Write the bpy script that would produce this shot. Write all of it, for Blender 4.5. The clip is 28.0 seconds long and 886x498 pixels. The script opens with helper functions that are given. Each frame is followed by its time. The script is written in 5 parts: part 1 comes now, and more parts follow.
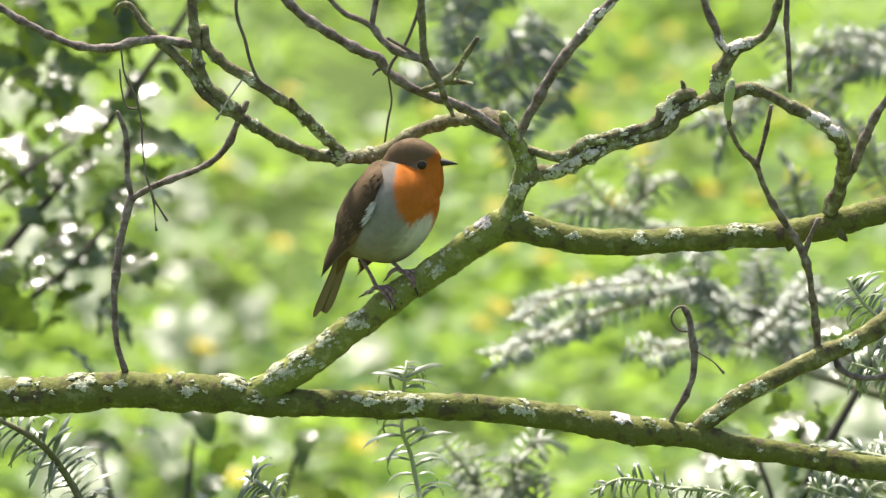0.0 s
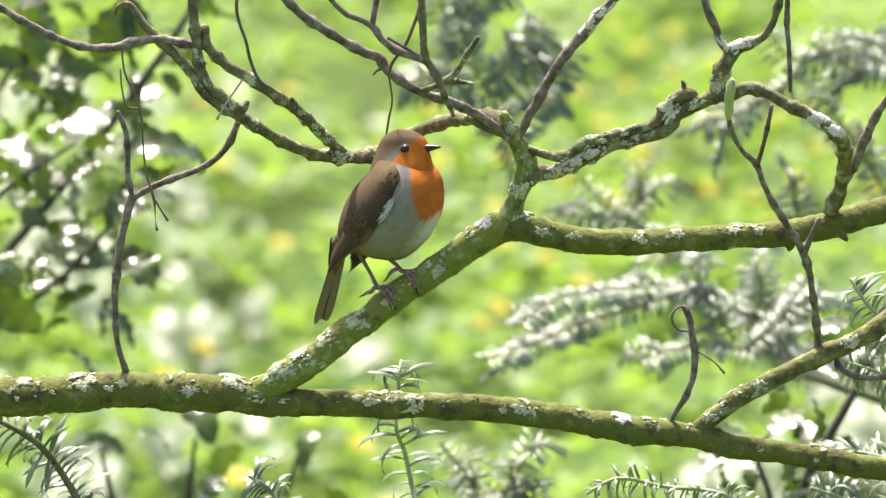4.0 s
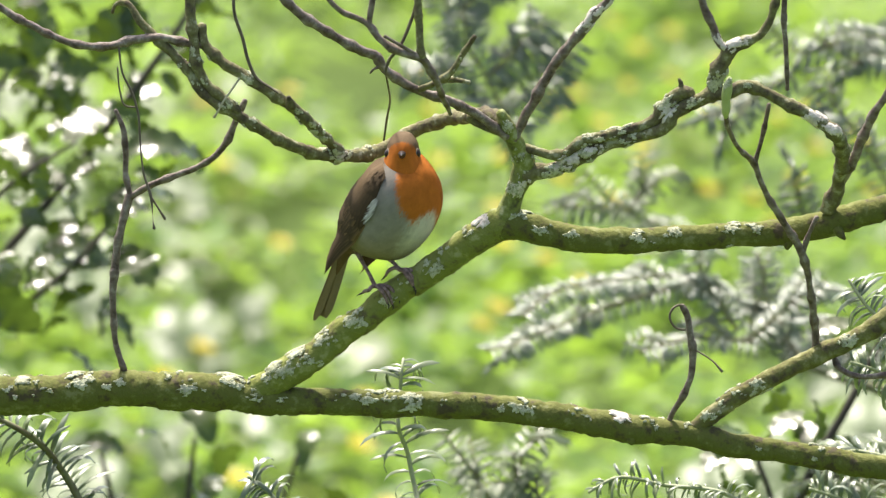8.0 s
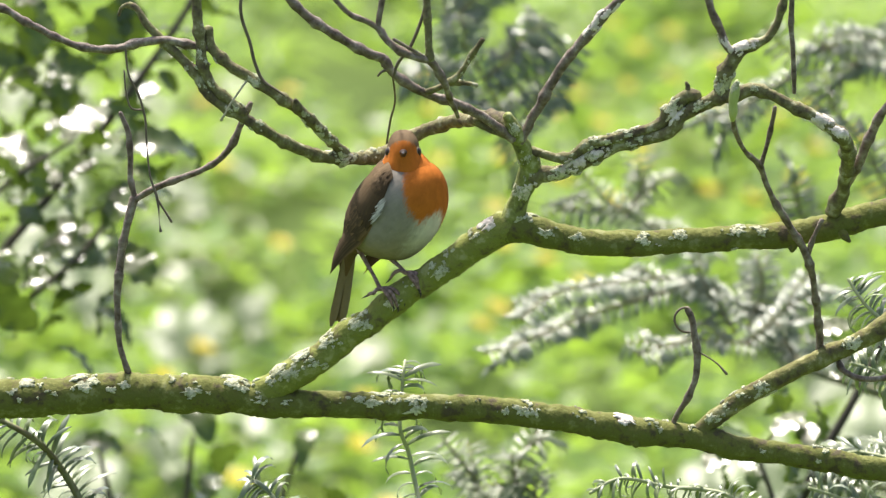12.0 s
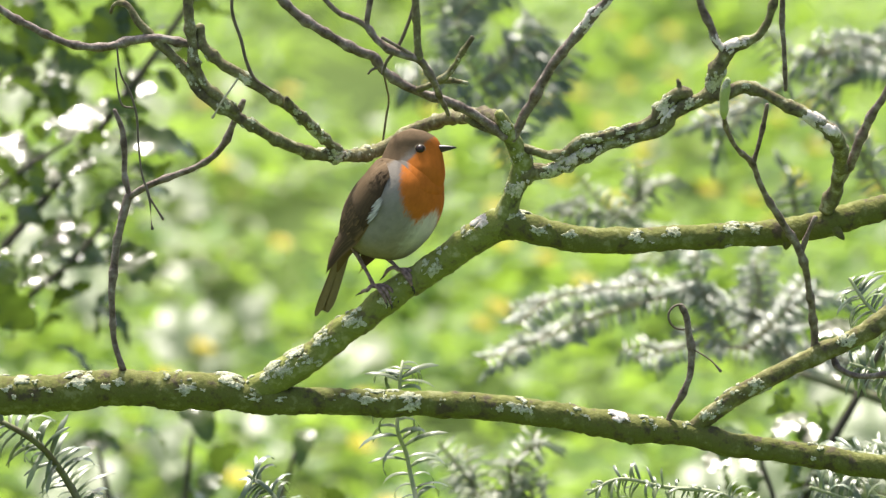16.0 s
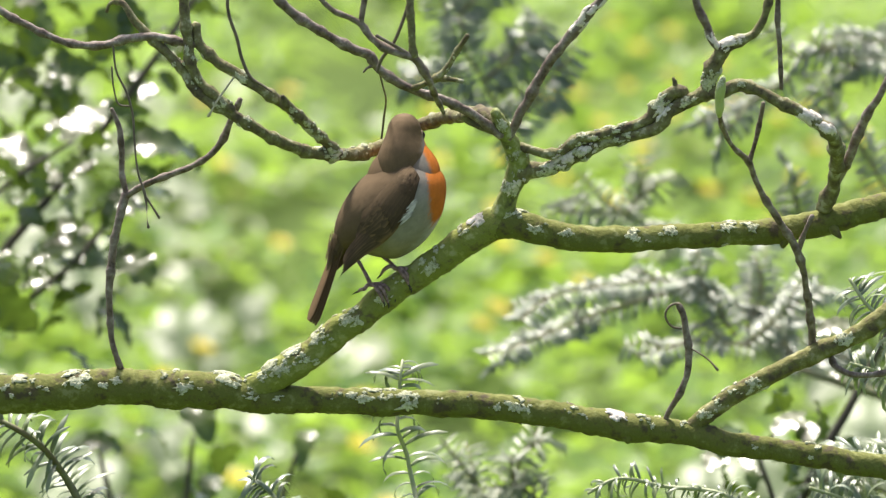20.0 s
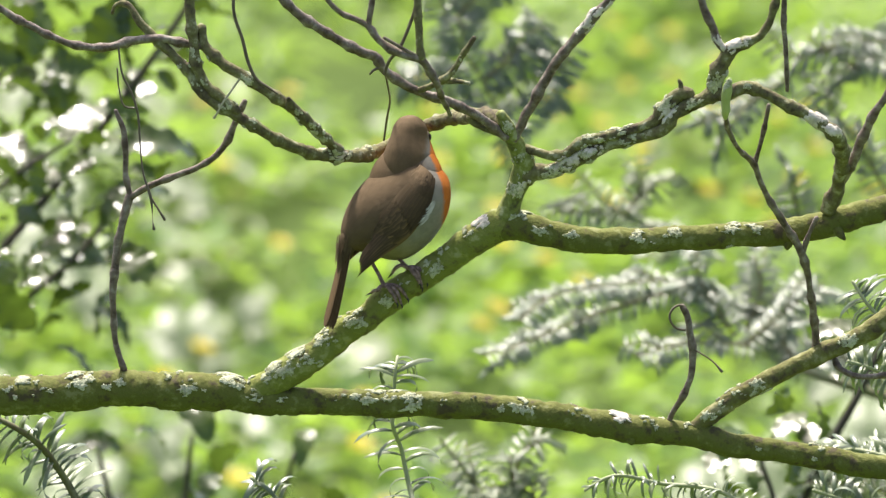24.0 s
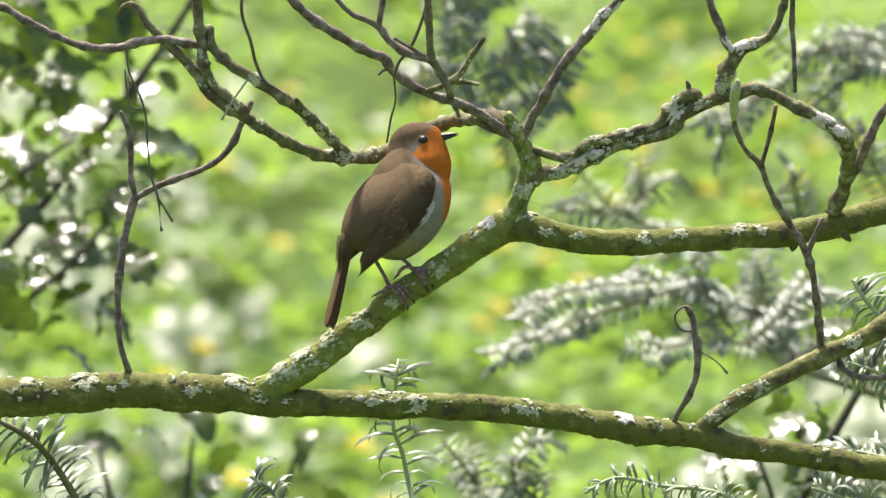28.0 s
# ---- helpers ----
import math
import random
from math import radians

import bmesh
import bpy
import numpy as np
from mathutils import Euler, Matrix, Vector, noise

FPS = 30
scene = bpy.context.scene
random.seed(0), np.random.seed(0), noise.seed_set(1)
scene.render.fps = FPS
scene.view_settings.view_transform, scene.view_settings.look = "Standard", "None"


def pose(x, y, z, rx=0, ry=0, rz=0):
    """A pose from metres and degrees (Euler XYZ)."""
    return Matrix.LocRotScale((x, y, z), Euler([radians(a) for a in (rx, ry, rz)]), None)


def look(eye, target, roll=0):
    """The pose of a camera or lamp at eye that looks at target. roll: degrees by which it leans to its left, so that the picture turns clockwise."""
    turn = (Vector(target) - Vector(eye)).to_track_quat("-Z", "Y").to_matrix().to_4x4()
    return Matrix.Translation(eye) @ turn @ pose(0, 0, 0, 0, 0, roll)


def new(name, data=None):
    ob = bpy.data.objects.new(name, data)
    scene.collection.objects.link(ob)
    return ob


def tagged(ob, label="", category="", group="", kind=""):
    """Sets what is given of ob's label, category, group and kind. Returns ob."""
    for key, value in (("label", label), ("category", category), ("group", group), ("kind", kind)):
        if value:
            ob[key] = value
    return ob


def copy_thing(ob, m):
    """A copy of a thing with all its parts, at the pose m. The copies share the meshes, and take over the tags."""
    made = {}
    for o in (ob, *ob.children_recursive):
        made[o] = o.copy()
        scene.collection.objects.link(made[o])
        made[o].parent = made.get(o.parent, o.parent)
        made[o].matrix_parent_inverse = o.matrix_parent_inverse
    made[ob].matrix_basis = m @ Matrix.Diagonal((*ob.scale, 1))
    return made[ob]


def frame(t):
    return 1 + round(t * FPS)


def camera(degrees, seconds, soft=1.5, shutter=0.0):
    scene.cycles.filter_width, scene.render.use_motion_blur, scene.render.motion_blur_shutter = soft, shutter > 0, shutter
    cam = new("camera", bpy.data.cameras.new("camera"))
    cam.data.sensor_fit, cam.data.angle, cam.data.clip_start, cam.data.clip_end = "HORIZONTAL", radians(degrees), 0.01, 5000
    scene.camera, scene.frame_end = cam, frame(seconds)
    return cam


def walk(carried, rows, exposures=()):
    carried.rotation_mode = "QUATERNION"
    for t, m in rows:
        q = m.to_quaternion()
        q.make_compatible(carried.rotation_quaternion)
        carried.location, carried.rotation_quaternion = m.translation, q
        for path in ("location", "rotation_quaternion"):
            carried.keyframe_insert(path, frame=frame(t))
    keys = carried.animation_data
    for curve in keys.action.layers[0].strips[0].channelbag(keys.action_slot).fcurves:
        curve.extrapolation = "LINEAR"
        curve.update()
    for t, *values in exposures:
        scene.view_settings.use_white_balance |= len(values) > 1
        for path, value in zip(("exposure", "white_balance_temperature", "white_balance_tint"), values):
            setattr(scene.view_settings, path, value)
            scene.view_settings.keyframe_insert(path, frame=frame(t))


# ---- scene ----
# The camera stands still: a long lens looks down 8 degrees at a twig 4 m away.
cam = camera(7.4, 28.0, soft=1.3)
CENTRE = Vector((0, 0, 1.05))
EYE = Vector((0, -3.961, 1.6067))
walk(cam, [(0.0, look(EYE, CENTRE)), (28.0, look(EYE, CENTRE))],
     exposures=[(0.0, 1.05), (0.7, 1.05), (2.0, 1.25), (3.5, 1.27), (5.5, 1.05), (10.0, 1.03), (17.0, 1.06), (20.0, 1.0), (25.0, 0.96), (28.0, 1.0)])
cam.data.dof.use_dof = True
cam.data.dof.focus_distance = 3.96
cam.data.dof.aperture_fstop = 14.5

# Soft bright day: hazy sun, high and a little behind the bird.
SUN_EL, SUN_AZ = radians(66), radians(-24)
world = bpy.data.worlds.new("sky")
scene.world = world
world.use_nodes = True
wn = world.node_tree.nodes
sky = wn.new("ShaderNodeTexSky")
sky.sky_type, sky.sun_disc = "NISHITA", False
sky.sun_elevation, sky.sun_rotation = SUN_EL, SUN_AZ
sky.air_density, sky.dust_density, sky.ozone_density = 0.9, 5.0, 0.8
wn["Background"].inputs["Strength"].default_value = 0.13
world.node_tree.links.new(sky.outputs[0], wn["Background"].inputs["Color"])
sun = new("sun", bpy.data.lights.new("sun", "SUN"))
sun.data.energy, sun.data.angle, sun.data.color = 4.0, radians(6), (1.0, 0.94, 0.85)
sun_way = Vector((math.sin(SUN_AZ) * math.cos(SUN_EL), math.cos(SUN_AZ) * math.cos(SUN_EL), math.sin(SUN_EL)))
sun.matrix_world = look(CENTRE + sun_way * 30, CENTRE)


# ---- materials ----
def material(name, colours, scale, rough=0.7, bump=0.3, bump_scale=None, detail=6.0, coat=0.0, translucent=None, attribute=None, vary=0.0, spec=0.5):
    """Principled surface: a noise runs through the colours, a finer one gives relief. attribute: pigment stored on the mesh."""
    m = bpy.data.materials.new(name)
    m.use_nodes = True
    n, l = m.node_tree.nodes, m.node_tree.links
    b = n["Principled BSDF"]
    co = n.new("ShaderNodeTexCoord")
    big = n.new("ShaderNodeTexNoise")
    big.inputs["Scale"].default_value, big.inputs["Detail"].default_value, big.inputs["Roughness"].default_value = scale, detail, 0.65
    l.new(co.outputs["Object"], big.inputs["Vector"])
    ramp = n.new("ShaderNodeValToRGB")
    els = ramp.color_ramp.elements
    for i, c in enumerate(colours):
        at = 0.36 + 0.28 * i / max(1, len(colours) - 1)
        e = els[i] if i < 2 else els.new(at)
        e.position, e.color = at, (*c, 1)
    l.new(big.outputs["Fac"], ramp.inputs["Fac"])
    out = ramp.outputs["Color"]
    if attribute:
        at = n.new("ShaderNodeVertexColor")
        at.layer_name = attribute
        mix = n.new("ShaderNodeMix")
        mix.data_type, mix.blend_type = "RGBA", "MULTIPLY"
        mix.inputs["Factor"].default_value = 1.0
        l.new(at.outputs["Color"], mix.inputs["A"])
        l.new(out, mix.inputs["B"])
        out = mix.outputs["Result"]
    if vary:
        info = n.new("ShaderNodeObjectInfo")
        geo = n.new("ShaderNodeNewGeometry")
        add = n.new("ShaderNodeMath")
        add.operation = "ADD"
        l.new(info.outputs["Random"], add.inputs[0])
        l.new(geo.outputs["Random Per Island"], add.inputs[1])
        rng = n.new("ShaderNodeMapRange")
        rng.inputs["From Max"].default_value = 2.0
        rng.inputs["To Min"].default_value, rng.inputs["To Max"].default_value = 1 - vary, 1 + vary
        l.new(add.outputs[0], rng.inputs["Value"])
        hsv = n.new("ShaderNodeHueSaturation")
        l.new(rng.outputs[0], hsv.inputs["Value"])
        l.new(out, hsv.inputs["Color"])
        out = hsv.outputs["Color"]
    l.new(out, b.inputs["Base Color"])
    b.inputs["Roughness"].default_value = rough
    b.inputs["Specular IOR Level"].default_value = spec
    b.inputs["Coat Weight"].default_value = coat
    b.inputs["Coat Roughness"].default_value = 0.2
    if bump:
        fine = n.new("ShaderNodeTexNoise")
        fine.inputs["Scale"].default_value, fine.inputs["Detail"].default_value = bump_scale or scale * 4, 8
        l.new(co.outputs["Object"], fine.inputs["Vector"])
        bp = n.new("ShaderNodeBump")
        bp.inputs["Strength"].default_value, bp.inputs["Distance"].default_value = bump, 0.001
        l.new(fine.outputs["Fac"], bp.inputs["Height"])
        l.new(bp.outputs["Normal"], b.inputs["Normal"])
    if translucent:
        tr = n.new("ShaderNodeBsdfTranslucent")
        tr.inputs["Color"].default_value = (*translucent[1], 1)
        mx = n.new("ShaderNodeMixShader")
        mx.inputs["Fac"].default_value = translucent[0]
        l.new(b.outputs[0], mx.inputs[1])
        l.new(tr.outputs[0], mx.inputs[2])
        l.new(mx.outputs[0], n["Material Output"].inputs["Surface"])
    return m


BARK = {
    # Perch: the algae bark's colours raised by half, sunlight put into the colour.
    "perch": material("painted_sun_green_bark", [(0.125, 0.107, 0.045), (0.172, 0.176, 0.044), (0.222, 0.245, 0.05), (0.192, 0.216, 0.044), (0.25, 0.274, 0.068), (0.33, 0.34, 0.14)], 100, 0.9, 0.8, 420),
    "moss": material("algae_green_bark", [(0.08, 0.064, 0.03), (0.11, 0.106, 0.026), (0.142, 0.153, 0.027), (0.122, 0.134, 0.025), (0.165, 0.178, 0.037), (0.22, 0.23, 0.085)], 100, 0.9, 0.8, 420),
    "mosslight": material("pale_green_bark", [(0.09, 0.08, 0.045), (0.18, 0.2, 0.052), (0.26, 0.29, 0.08), (0.42, 0.44, 0.24)], 110, 0.9, 1.0, 480),
    "lichened": material("lichened_olive_bark", [(0.075, 0.056, 0.034), (0.12, 0.1, 0.053), (0.165, 0.152, 0.066), (0.21, 0.2, 0.09), (0.38, 0.375, 0.25)], 120, 0.9, 1.0, 500),
    "bark": material("purple_brown_bark", [(0.075, 0.05, 0.037), (0.135, 0.097, 0.073), (0.185, 0.142, 0.112), (0.23, 0.185, 0.15), (0.34, 0.3, 0.25)], 150, 0.7, 0.9, 600),
    "mossbrown": material("brown_mossy_bark", [(0.085, 0.065, 0.038), (0.125, 0.108, 0.046), (0.15, 0.148, 0.04), (0.2, 0.198, 0.065), (0.3, 0.29, 0.15)], 100, 0.9, 0.9, 450),
    "pale": material("pale_dry_stalk", [(0.36, 0.34, 0.22), (0.48, 0.46, 0.32)], 120, 0.7, 0.3),
    "fine": material("dry_brown_stalk", [(0.09, 0.07, 0.045), (0.18, 0.145, 0.1)], 120, 0.7, 0.3),
    "green": material("green_bud_skin", [(0.38, 0.45, 0.16), (0.47, 0.53, 0.22)], 120, 0.5, 0.2),
}
LICHEN = material("pale_lichen", [(0.25, 0.26, 0.13), (0.42, 0.43, 0.27), (0.58, 0.58, 0.42), (0.38, 0.39, 0.23)], 420, 0.95, 1.0, 900, vary=0.25)
BLEACHED = material("bleached_bare_wood", [(0.52, 0.46, 0.38), (0.72, 0.65, 0.56), (0.82, 0.76, 0.68)], 200, 0.7, 0.6, 700)
PLUMAGE = material("plumage", [(0.92, 0.92, 0.92), (1.0, 1.0, 1.0), (1.06, 1.05, 1.04)], 160, 0.9, 0.05, 900, attribute="pigment", spec=0.15)
HORN = material("dark_horn", [(0.025, 0.022, 0.02), (0.05, 0.042, 0.038)], 300, 0.35, 0.1)
LEG_SKIN = material("pinkish_brown_scaly_skin", [(0.13, 0.085, 0.064), (0.22, 0.138, 0.118), (0.38, 0.26, 0.24)], 400, 0.55, 0.5, 1500)
EYE_BLACK = material("glossy_black_brown_eye", [(0.016, 0.007, 0.005), (0.024, 0.011, 0.008)], 100, 0.4, 0.0)
MOUTH = material("pink_mouth_lining", [(0.3, 0.09, 0.06), (0.42, 0.16, 0.11)], 200, 0.4, 0.1)
YEW = material("glossy_yew_needle", [(0.07, 0.105, 0.05), (0.11, 0.155, 0.08), (0.16, 0.21, 0.12)], 60, 0.42, 0.1, coat=0.34, translucent=(0.12, (0.22, 0.32, 0.1)), vary=0.3, spec=1.0)
# Fresh shoots' paler green; on bush boughs it stands in for sky sheen.
YEW_FRESH_SHEEN = material("fresh_sheen_yew_needle", [(0.1, 0.135, 0.06), (0.18, 0.225, 0.105), (0.28, 0.33, 0.17)], 60, 0.42, 0.1, coat=0.2, translucent=(0.2, (0.25, 0.38, 0.1)), vary=0.3, spec=1.0)
YEW_STEM = material("yew_stem_green_brown", [(0.12, 0.1, 0.05), (0.2, 0.22, 0.1)], 90, 0.7, 0.4)
FRESH_STEM = material("pale_green_shoot", [(0.32, 0.36, 0.19), (0.43, 0.46, 0.28)], 120, 0.6, 0.2)
HOLLY = material("glossy_holly_leaf", [(0.032, 0.05, 0.01), (0.055, 0.085, 0.016), (0.08, 0.12, 0.025)], 25, 0.2, 0.2, coat=0.0, translucent=(0.13, (0.25, 0.4, 0.05)), vary=0.45, spec=0.45)
HOLLY_STEM = material("dark_holly_stem", [(0.04, 0.035, 0.025), (0.07, 0.06, 0.04)], 40, 0.8, 0.5)
HERB = material("fresh_green_herb_leaf", [(0.06, 0.125, 0.024), (0.115, 0.2, 0.04), (0.19, 0.27, 0.068)], 3, 0.45, 0.0, translucent=(0.52, (0.345, 0.52, 0.062)), vary=0.6, spec=0.45)
SHEEN = material("shiny_pale_herb_leaf", [(0.16, 0.2, 0.1), (0.26, 0.3, 0.16)], 3, 0.45, 0.0, coat=0.0, translucent=(0.2, (0.4, 0.5, 0.1)), vary=0.3, spec=1.0)
BROAD = material("broad_glossy_leaf", [(0.12, 0.17, 0.06), (0.2, 0.26, 0.11)], 20, 0.5, 0.1, coat=0.0, translucent=(0.2, (0.4, 0.5, 0.1)), vary=0.2, spec=1.0)
GROUND = material("mossy_turf", [(0.035, 0.055, 0.011), (0.06, 0.095, 0.017), (0.095, 0.145, 0.027)], 1.5, 0.9, 0.6, 20, spec=0.1)
PETAL = material("yellow_petal", [(0.72, 0.56, 0.03), (0.8, 0.66, 0.06)], 40, 0.5, 0.0, translucent=(0.35, (0.75, 0.6, 0.04)))


# ---- building tools ----
def part(name, bm, mat, parent, label="", normals=None):
    """Links a bmesh as one smooth mesh object under a thing or a part."""
    if normals is not None:
        bm.verts.index_update()
        bm.normal_update()
        for f in bm.faces:
            if f.normal.dot(Vector(normals[f.verts[0].index])) < 0:
                f.normal_flip()
    me = bpy.data.meshes.new(name)
    bm.to_mesh(me)
    bm.free()
    me.materials.append(mat)
    for p in me.polygons:
        p.use_smooth = True
    if normals is not None:
        me.normals_split_custom_set_from_vertices([Vector(v).normalized() for v in normals])
    ob = new(name, me)
    ob.parent = parent
    if label:
        tagged(ob, label)
    return ob


def empty(name, m, label, category, group=""):
    ob = new(name)
    ob.empty_display_size = 0.02
    ob.matrix_world = m
    return tagged(ob, label, category, group)


def lay(u, v, away=0.0):
    """A place by the view's axis: u mm right and v mm up as seen on the twig's plane, away metres behind that plane."""
    k = (4 + away) / 4000
    return SET @ Vector((u * k, away, v * k))


SET = pose(0, 0, 1.05, -8)  # the twig's plane, square to the view


def spline(points, step):
    """Catmull-Rom through rows of numbers, resampled at even steps."""
    p = [np.array(q, float) for q in points]
    p = [2 * p[0] - p[1]] + p + [2 * p[-1] - p[-2]]
    fine = []
    for a, b, c, d in zip(p, p[1:], p[2:], p[3:]):
        d0, d1, d2 = (np.linalg.norm((v - u)[:3]) + 1e-9 for u, v in ((a, b), (b, c), (c, d)))
        mb = ((b - a) / d0 * d1 + (c - b) / d1 * d0) / (d0 + d1) * d1
        mc = ((c - b) / d1 * d2 + (d - c) / d2 * d1) / (d1 + d2) * d1
        n = max(4, int(d1 / step * 2))
        for i in range(n):
            t = i / n
            fine.append((2 * t ** 3 - 3 * t * t + 1) * b + (t ** 3 - 2 * t * t + t) * mb + (3 * t * t - 2 * t ** 3) * c + (t ** 3 - t * t) * mc)
    fine.append(p[-2])
    fine = np.array(fine)
    run = np.concatenate([[0], np.cumsum(np.linalg.norm(np.diff(fine[:, :3], axis=0), axis=1))])
    at = np.linspace(0, run[-1], max(3, int(run[-1] / step) + 1))
    return np.stack([np.interp(at, run, fine[:, i]) for i in range(fine.shape[1])], 1)


def frames_along(path):
    """Tangent and two normals at each place of a path; the first normal looks to the camera's side where it can."""
    tan = np.gradient(path[:, :3], axis=0)
    tan /= np.linalg.norm(tan, axis=1)[:, None] + 1e-12
    side = np.array([0, -1.0, 0]) - tan * (tan @ np.array([0, -1.0, 0]))[:, None]
    size = np.linalg.norm(side, axis=1)[:, None]
    side = np.where(size > 0.05, side / (size + 1e-9), np.array([0, 0, 1.0]))
    return tan, side, np.cross(tan, side)


def tube(bm, path, sides, rough=0.0, knobs=60.0):
    """A round skin along path rows (x, y, z, r), with relief of rough times the radius."""
    tan, n1, n2 = frames_along(path)
    rings = []
    for q, a, b in zip(path, n1, n2):
        ring = []
        for i in range(sides):
            w = 2 * math.pi * i / sides
            d = a * math.cos(w) + b * math.sin(w)
            c = q[:3] + d * q[3]
            r = q[3]
            if rough:
                v = Vector(c) * knobs
                r *= 1 + rough * (noise.noise(v) + 0.6 * noise.noise(v * 2.7) + 0.45 * noise.noise(v * 7.1))
            ring.append(bm.verts.new(q[:3] + d * r))
        rings.append(ring)
    for r0, r1 in zip(rings, rings[1:]):
        for i in range(sides):
            j = (i + 1) % sides
            bm.faces.new((r0[i], r0[j], r1[j], r1[i]))
    for ring, q, s in ((rings[0], path[0], -1), (rings[-1], path[-1], 1)):
        t = tan[0] if s < 0 else tan[-1]
        tip = bm.verts.new(q[:3] + t * s * q[3] * 0.6)
        for i in range(sides):
            j = (i + 1) % sides
            bm.faces.new((ring[j], ring[i], tip) if s < 0 else (ring[i], ring[j], tip))


# ---- the tree whose boughs the bird sits among ----
tree = empty("tree", SET, "mossy bare tree boughs with crusty lichen and twigs", "tree")
PATHS = []


def limb(name, kind, points):
    """A bough or twig through rows (right, away, up, radius) in mm."""
    rows = np.array(points, float) / 1000
    big = rows[:, 3].mean() > 0.0045
    mean = rows[:, 3].mean()
    path = spline(rows, 0.0016 if big else 0.0022)
    if mean > 0.0012:
        for i, q in enumerate(path):
            swell = noise.noise(Vector((i * 0.09, len(PATHS) * 7.3, 0))) + 0.7 * noise.noise(Vector((i * 0.31, len(PATHS) * 7.3, 5)))
            q[3] *= 1 + (0.09 if big else 0.16) * swell
            q[:3] += (0.12 if big else 0.3) * mean * np.array(noise.noise_vector(Vector((i * 0.17, 3.1, len(PATHS) * 5.7))))
        if not big and kind in ("bark", "lichened"):  # leaf scars: swollen rings at uneven spacing
            i = random.randrange(6)
            while i < len(path):
                for k, f in ((-1, 0.12), (0, 0.3), (1, 0.16)):
                    if 0 <= i + k < len(path):
                        path[i + k, 3] *= 1 + f
                i += random.randrange(6, 15)
    bm = bmesh.new()
    tube(bm, path, 26 if big else (14 if mean > 0.0015 else 7), (0.08 if big else 0.12) if mean > 0.0012 else 0.05, 330 if big else 500)
    label = {"perch": "green algae-covered bough, sunlight painted in", "moss": "green algae-covered bough", "mosslight": "pale green lichened fork", "mossbrown": "brown mossy bough", "lichened": "grey lichen-crusted branch",
             "bark": "purple-brown bare twig", "fine": "fine dry brown stalk", "pale": "pale dry hooked stalk", "green": "pale green bud"}[kind]
    ob = part(name, bm, BARK[kind], tree, label)
    PATHS.append((ob, path))
    return ob


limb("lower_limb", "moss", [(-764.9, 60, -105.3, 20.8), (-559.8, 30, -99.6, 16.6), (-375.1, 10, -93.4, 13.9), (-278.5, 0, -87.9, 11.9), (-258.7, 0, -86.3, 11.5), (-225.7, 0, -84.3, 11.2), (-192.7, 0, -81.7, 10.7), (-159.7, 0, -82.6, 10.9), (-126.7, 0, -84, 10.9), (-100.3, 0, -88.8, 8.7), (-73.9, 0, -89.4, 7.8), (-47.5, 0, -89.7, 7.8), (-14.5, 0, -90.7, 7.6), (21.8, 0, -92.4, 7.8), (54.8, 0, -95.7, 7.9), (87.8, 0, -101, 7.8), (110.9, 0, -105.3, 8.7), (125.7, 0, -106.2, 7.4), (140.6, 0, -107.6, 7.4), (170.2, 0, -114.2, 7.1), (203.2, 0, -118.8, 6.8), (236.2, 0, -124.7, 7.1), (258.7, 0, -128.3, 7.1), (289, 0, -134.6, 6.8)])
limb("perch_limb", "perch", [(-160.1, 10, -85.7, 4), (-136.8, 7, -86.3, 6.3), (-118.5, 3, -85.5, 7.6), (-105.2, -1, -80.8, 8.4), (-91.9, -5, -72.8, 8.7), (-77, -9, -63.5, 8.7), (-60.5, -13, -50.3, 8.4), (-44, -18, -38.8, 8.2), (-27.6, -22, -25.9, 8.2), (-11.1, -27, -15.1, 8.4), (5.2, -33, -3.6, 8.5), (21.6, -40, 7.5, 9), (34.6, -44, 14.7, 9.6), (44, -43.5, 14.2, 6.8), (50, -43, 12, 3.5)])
limb("fork_limb", "mosslight", [(32.9, -45, 13.4, 6.5), (38.8, -49, 24.8, 6.2), (41.7, -53, 32.9, 5.5), (44.9, -56, 42, 6.2), (46.8, -60, 49.1, 6.2), (43.5, -66, 57.1, 5.2), (39.2, -74, 65.1, 4.5), (35.2, -80, 73.1, 3.9), (32.6, -83, 78.5, 2.6)])
limb("arching_limb", "lichened", [(42.6, -57, 41, 4.6), (52.3, -60, 43.9, 5.2), (62, -63, 45.1, 4.2), (73.3, -68, 49.9, 4.1), (86.2, -73, 55.7, 3.9), (102.2, -79, 62.4, 3.6), (118.2, -84, 65.6, 3.6), (126.5, -87, 69.4, 3.9), (131.6, -89, 77.1, 3.5), (139, -91, 82.2, 3.9), (150.1, -94, 86.7, 4), (162.9, -97, 90.1, 4.2), (170.9, -97, 92.7, 3.9), (180.6, -97, 91.1, 3.2), (191.9, -97, 85.3, 3.2), (201.6, -96, 79.9, 3.5), (212.9, -96, 74.4, 3.7), (222.6, -95, 68, 3.9), (227.6, -80, 59.8, 4.2), (229.3, -62, 49.7, 3.9), (228.7, -45, 38.8, 3.9), (225.7, -34, 29.1, 4.3), (222.8, -28, 22.6, 4.3)])
limb("twisted_limb", "lichened", [(43.5, -66, 58.1, 2.3), (52.2, -67, 56.8, 2.6), (61.9, -69, 54.5, 2.9), (71, -72, 55.7, 2.9), (78, -75, 61.2, 3.2), (89.3, -79, 64, 2.9), (105.4, -82, 67.5, 2.9), (115, -84, 70.4, 3.2), (122.4, -86, 74.3, 3.9), (128.4, -89, 82.3, 4.5), (135.7, -92, 89.3, 3.5), (142.2, -92, 89, 2.9)])
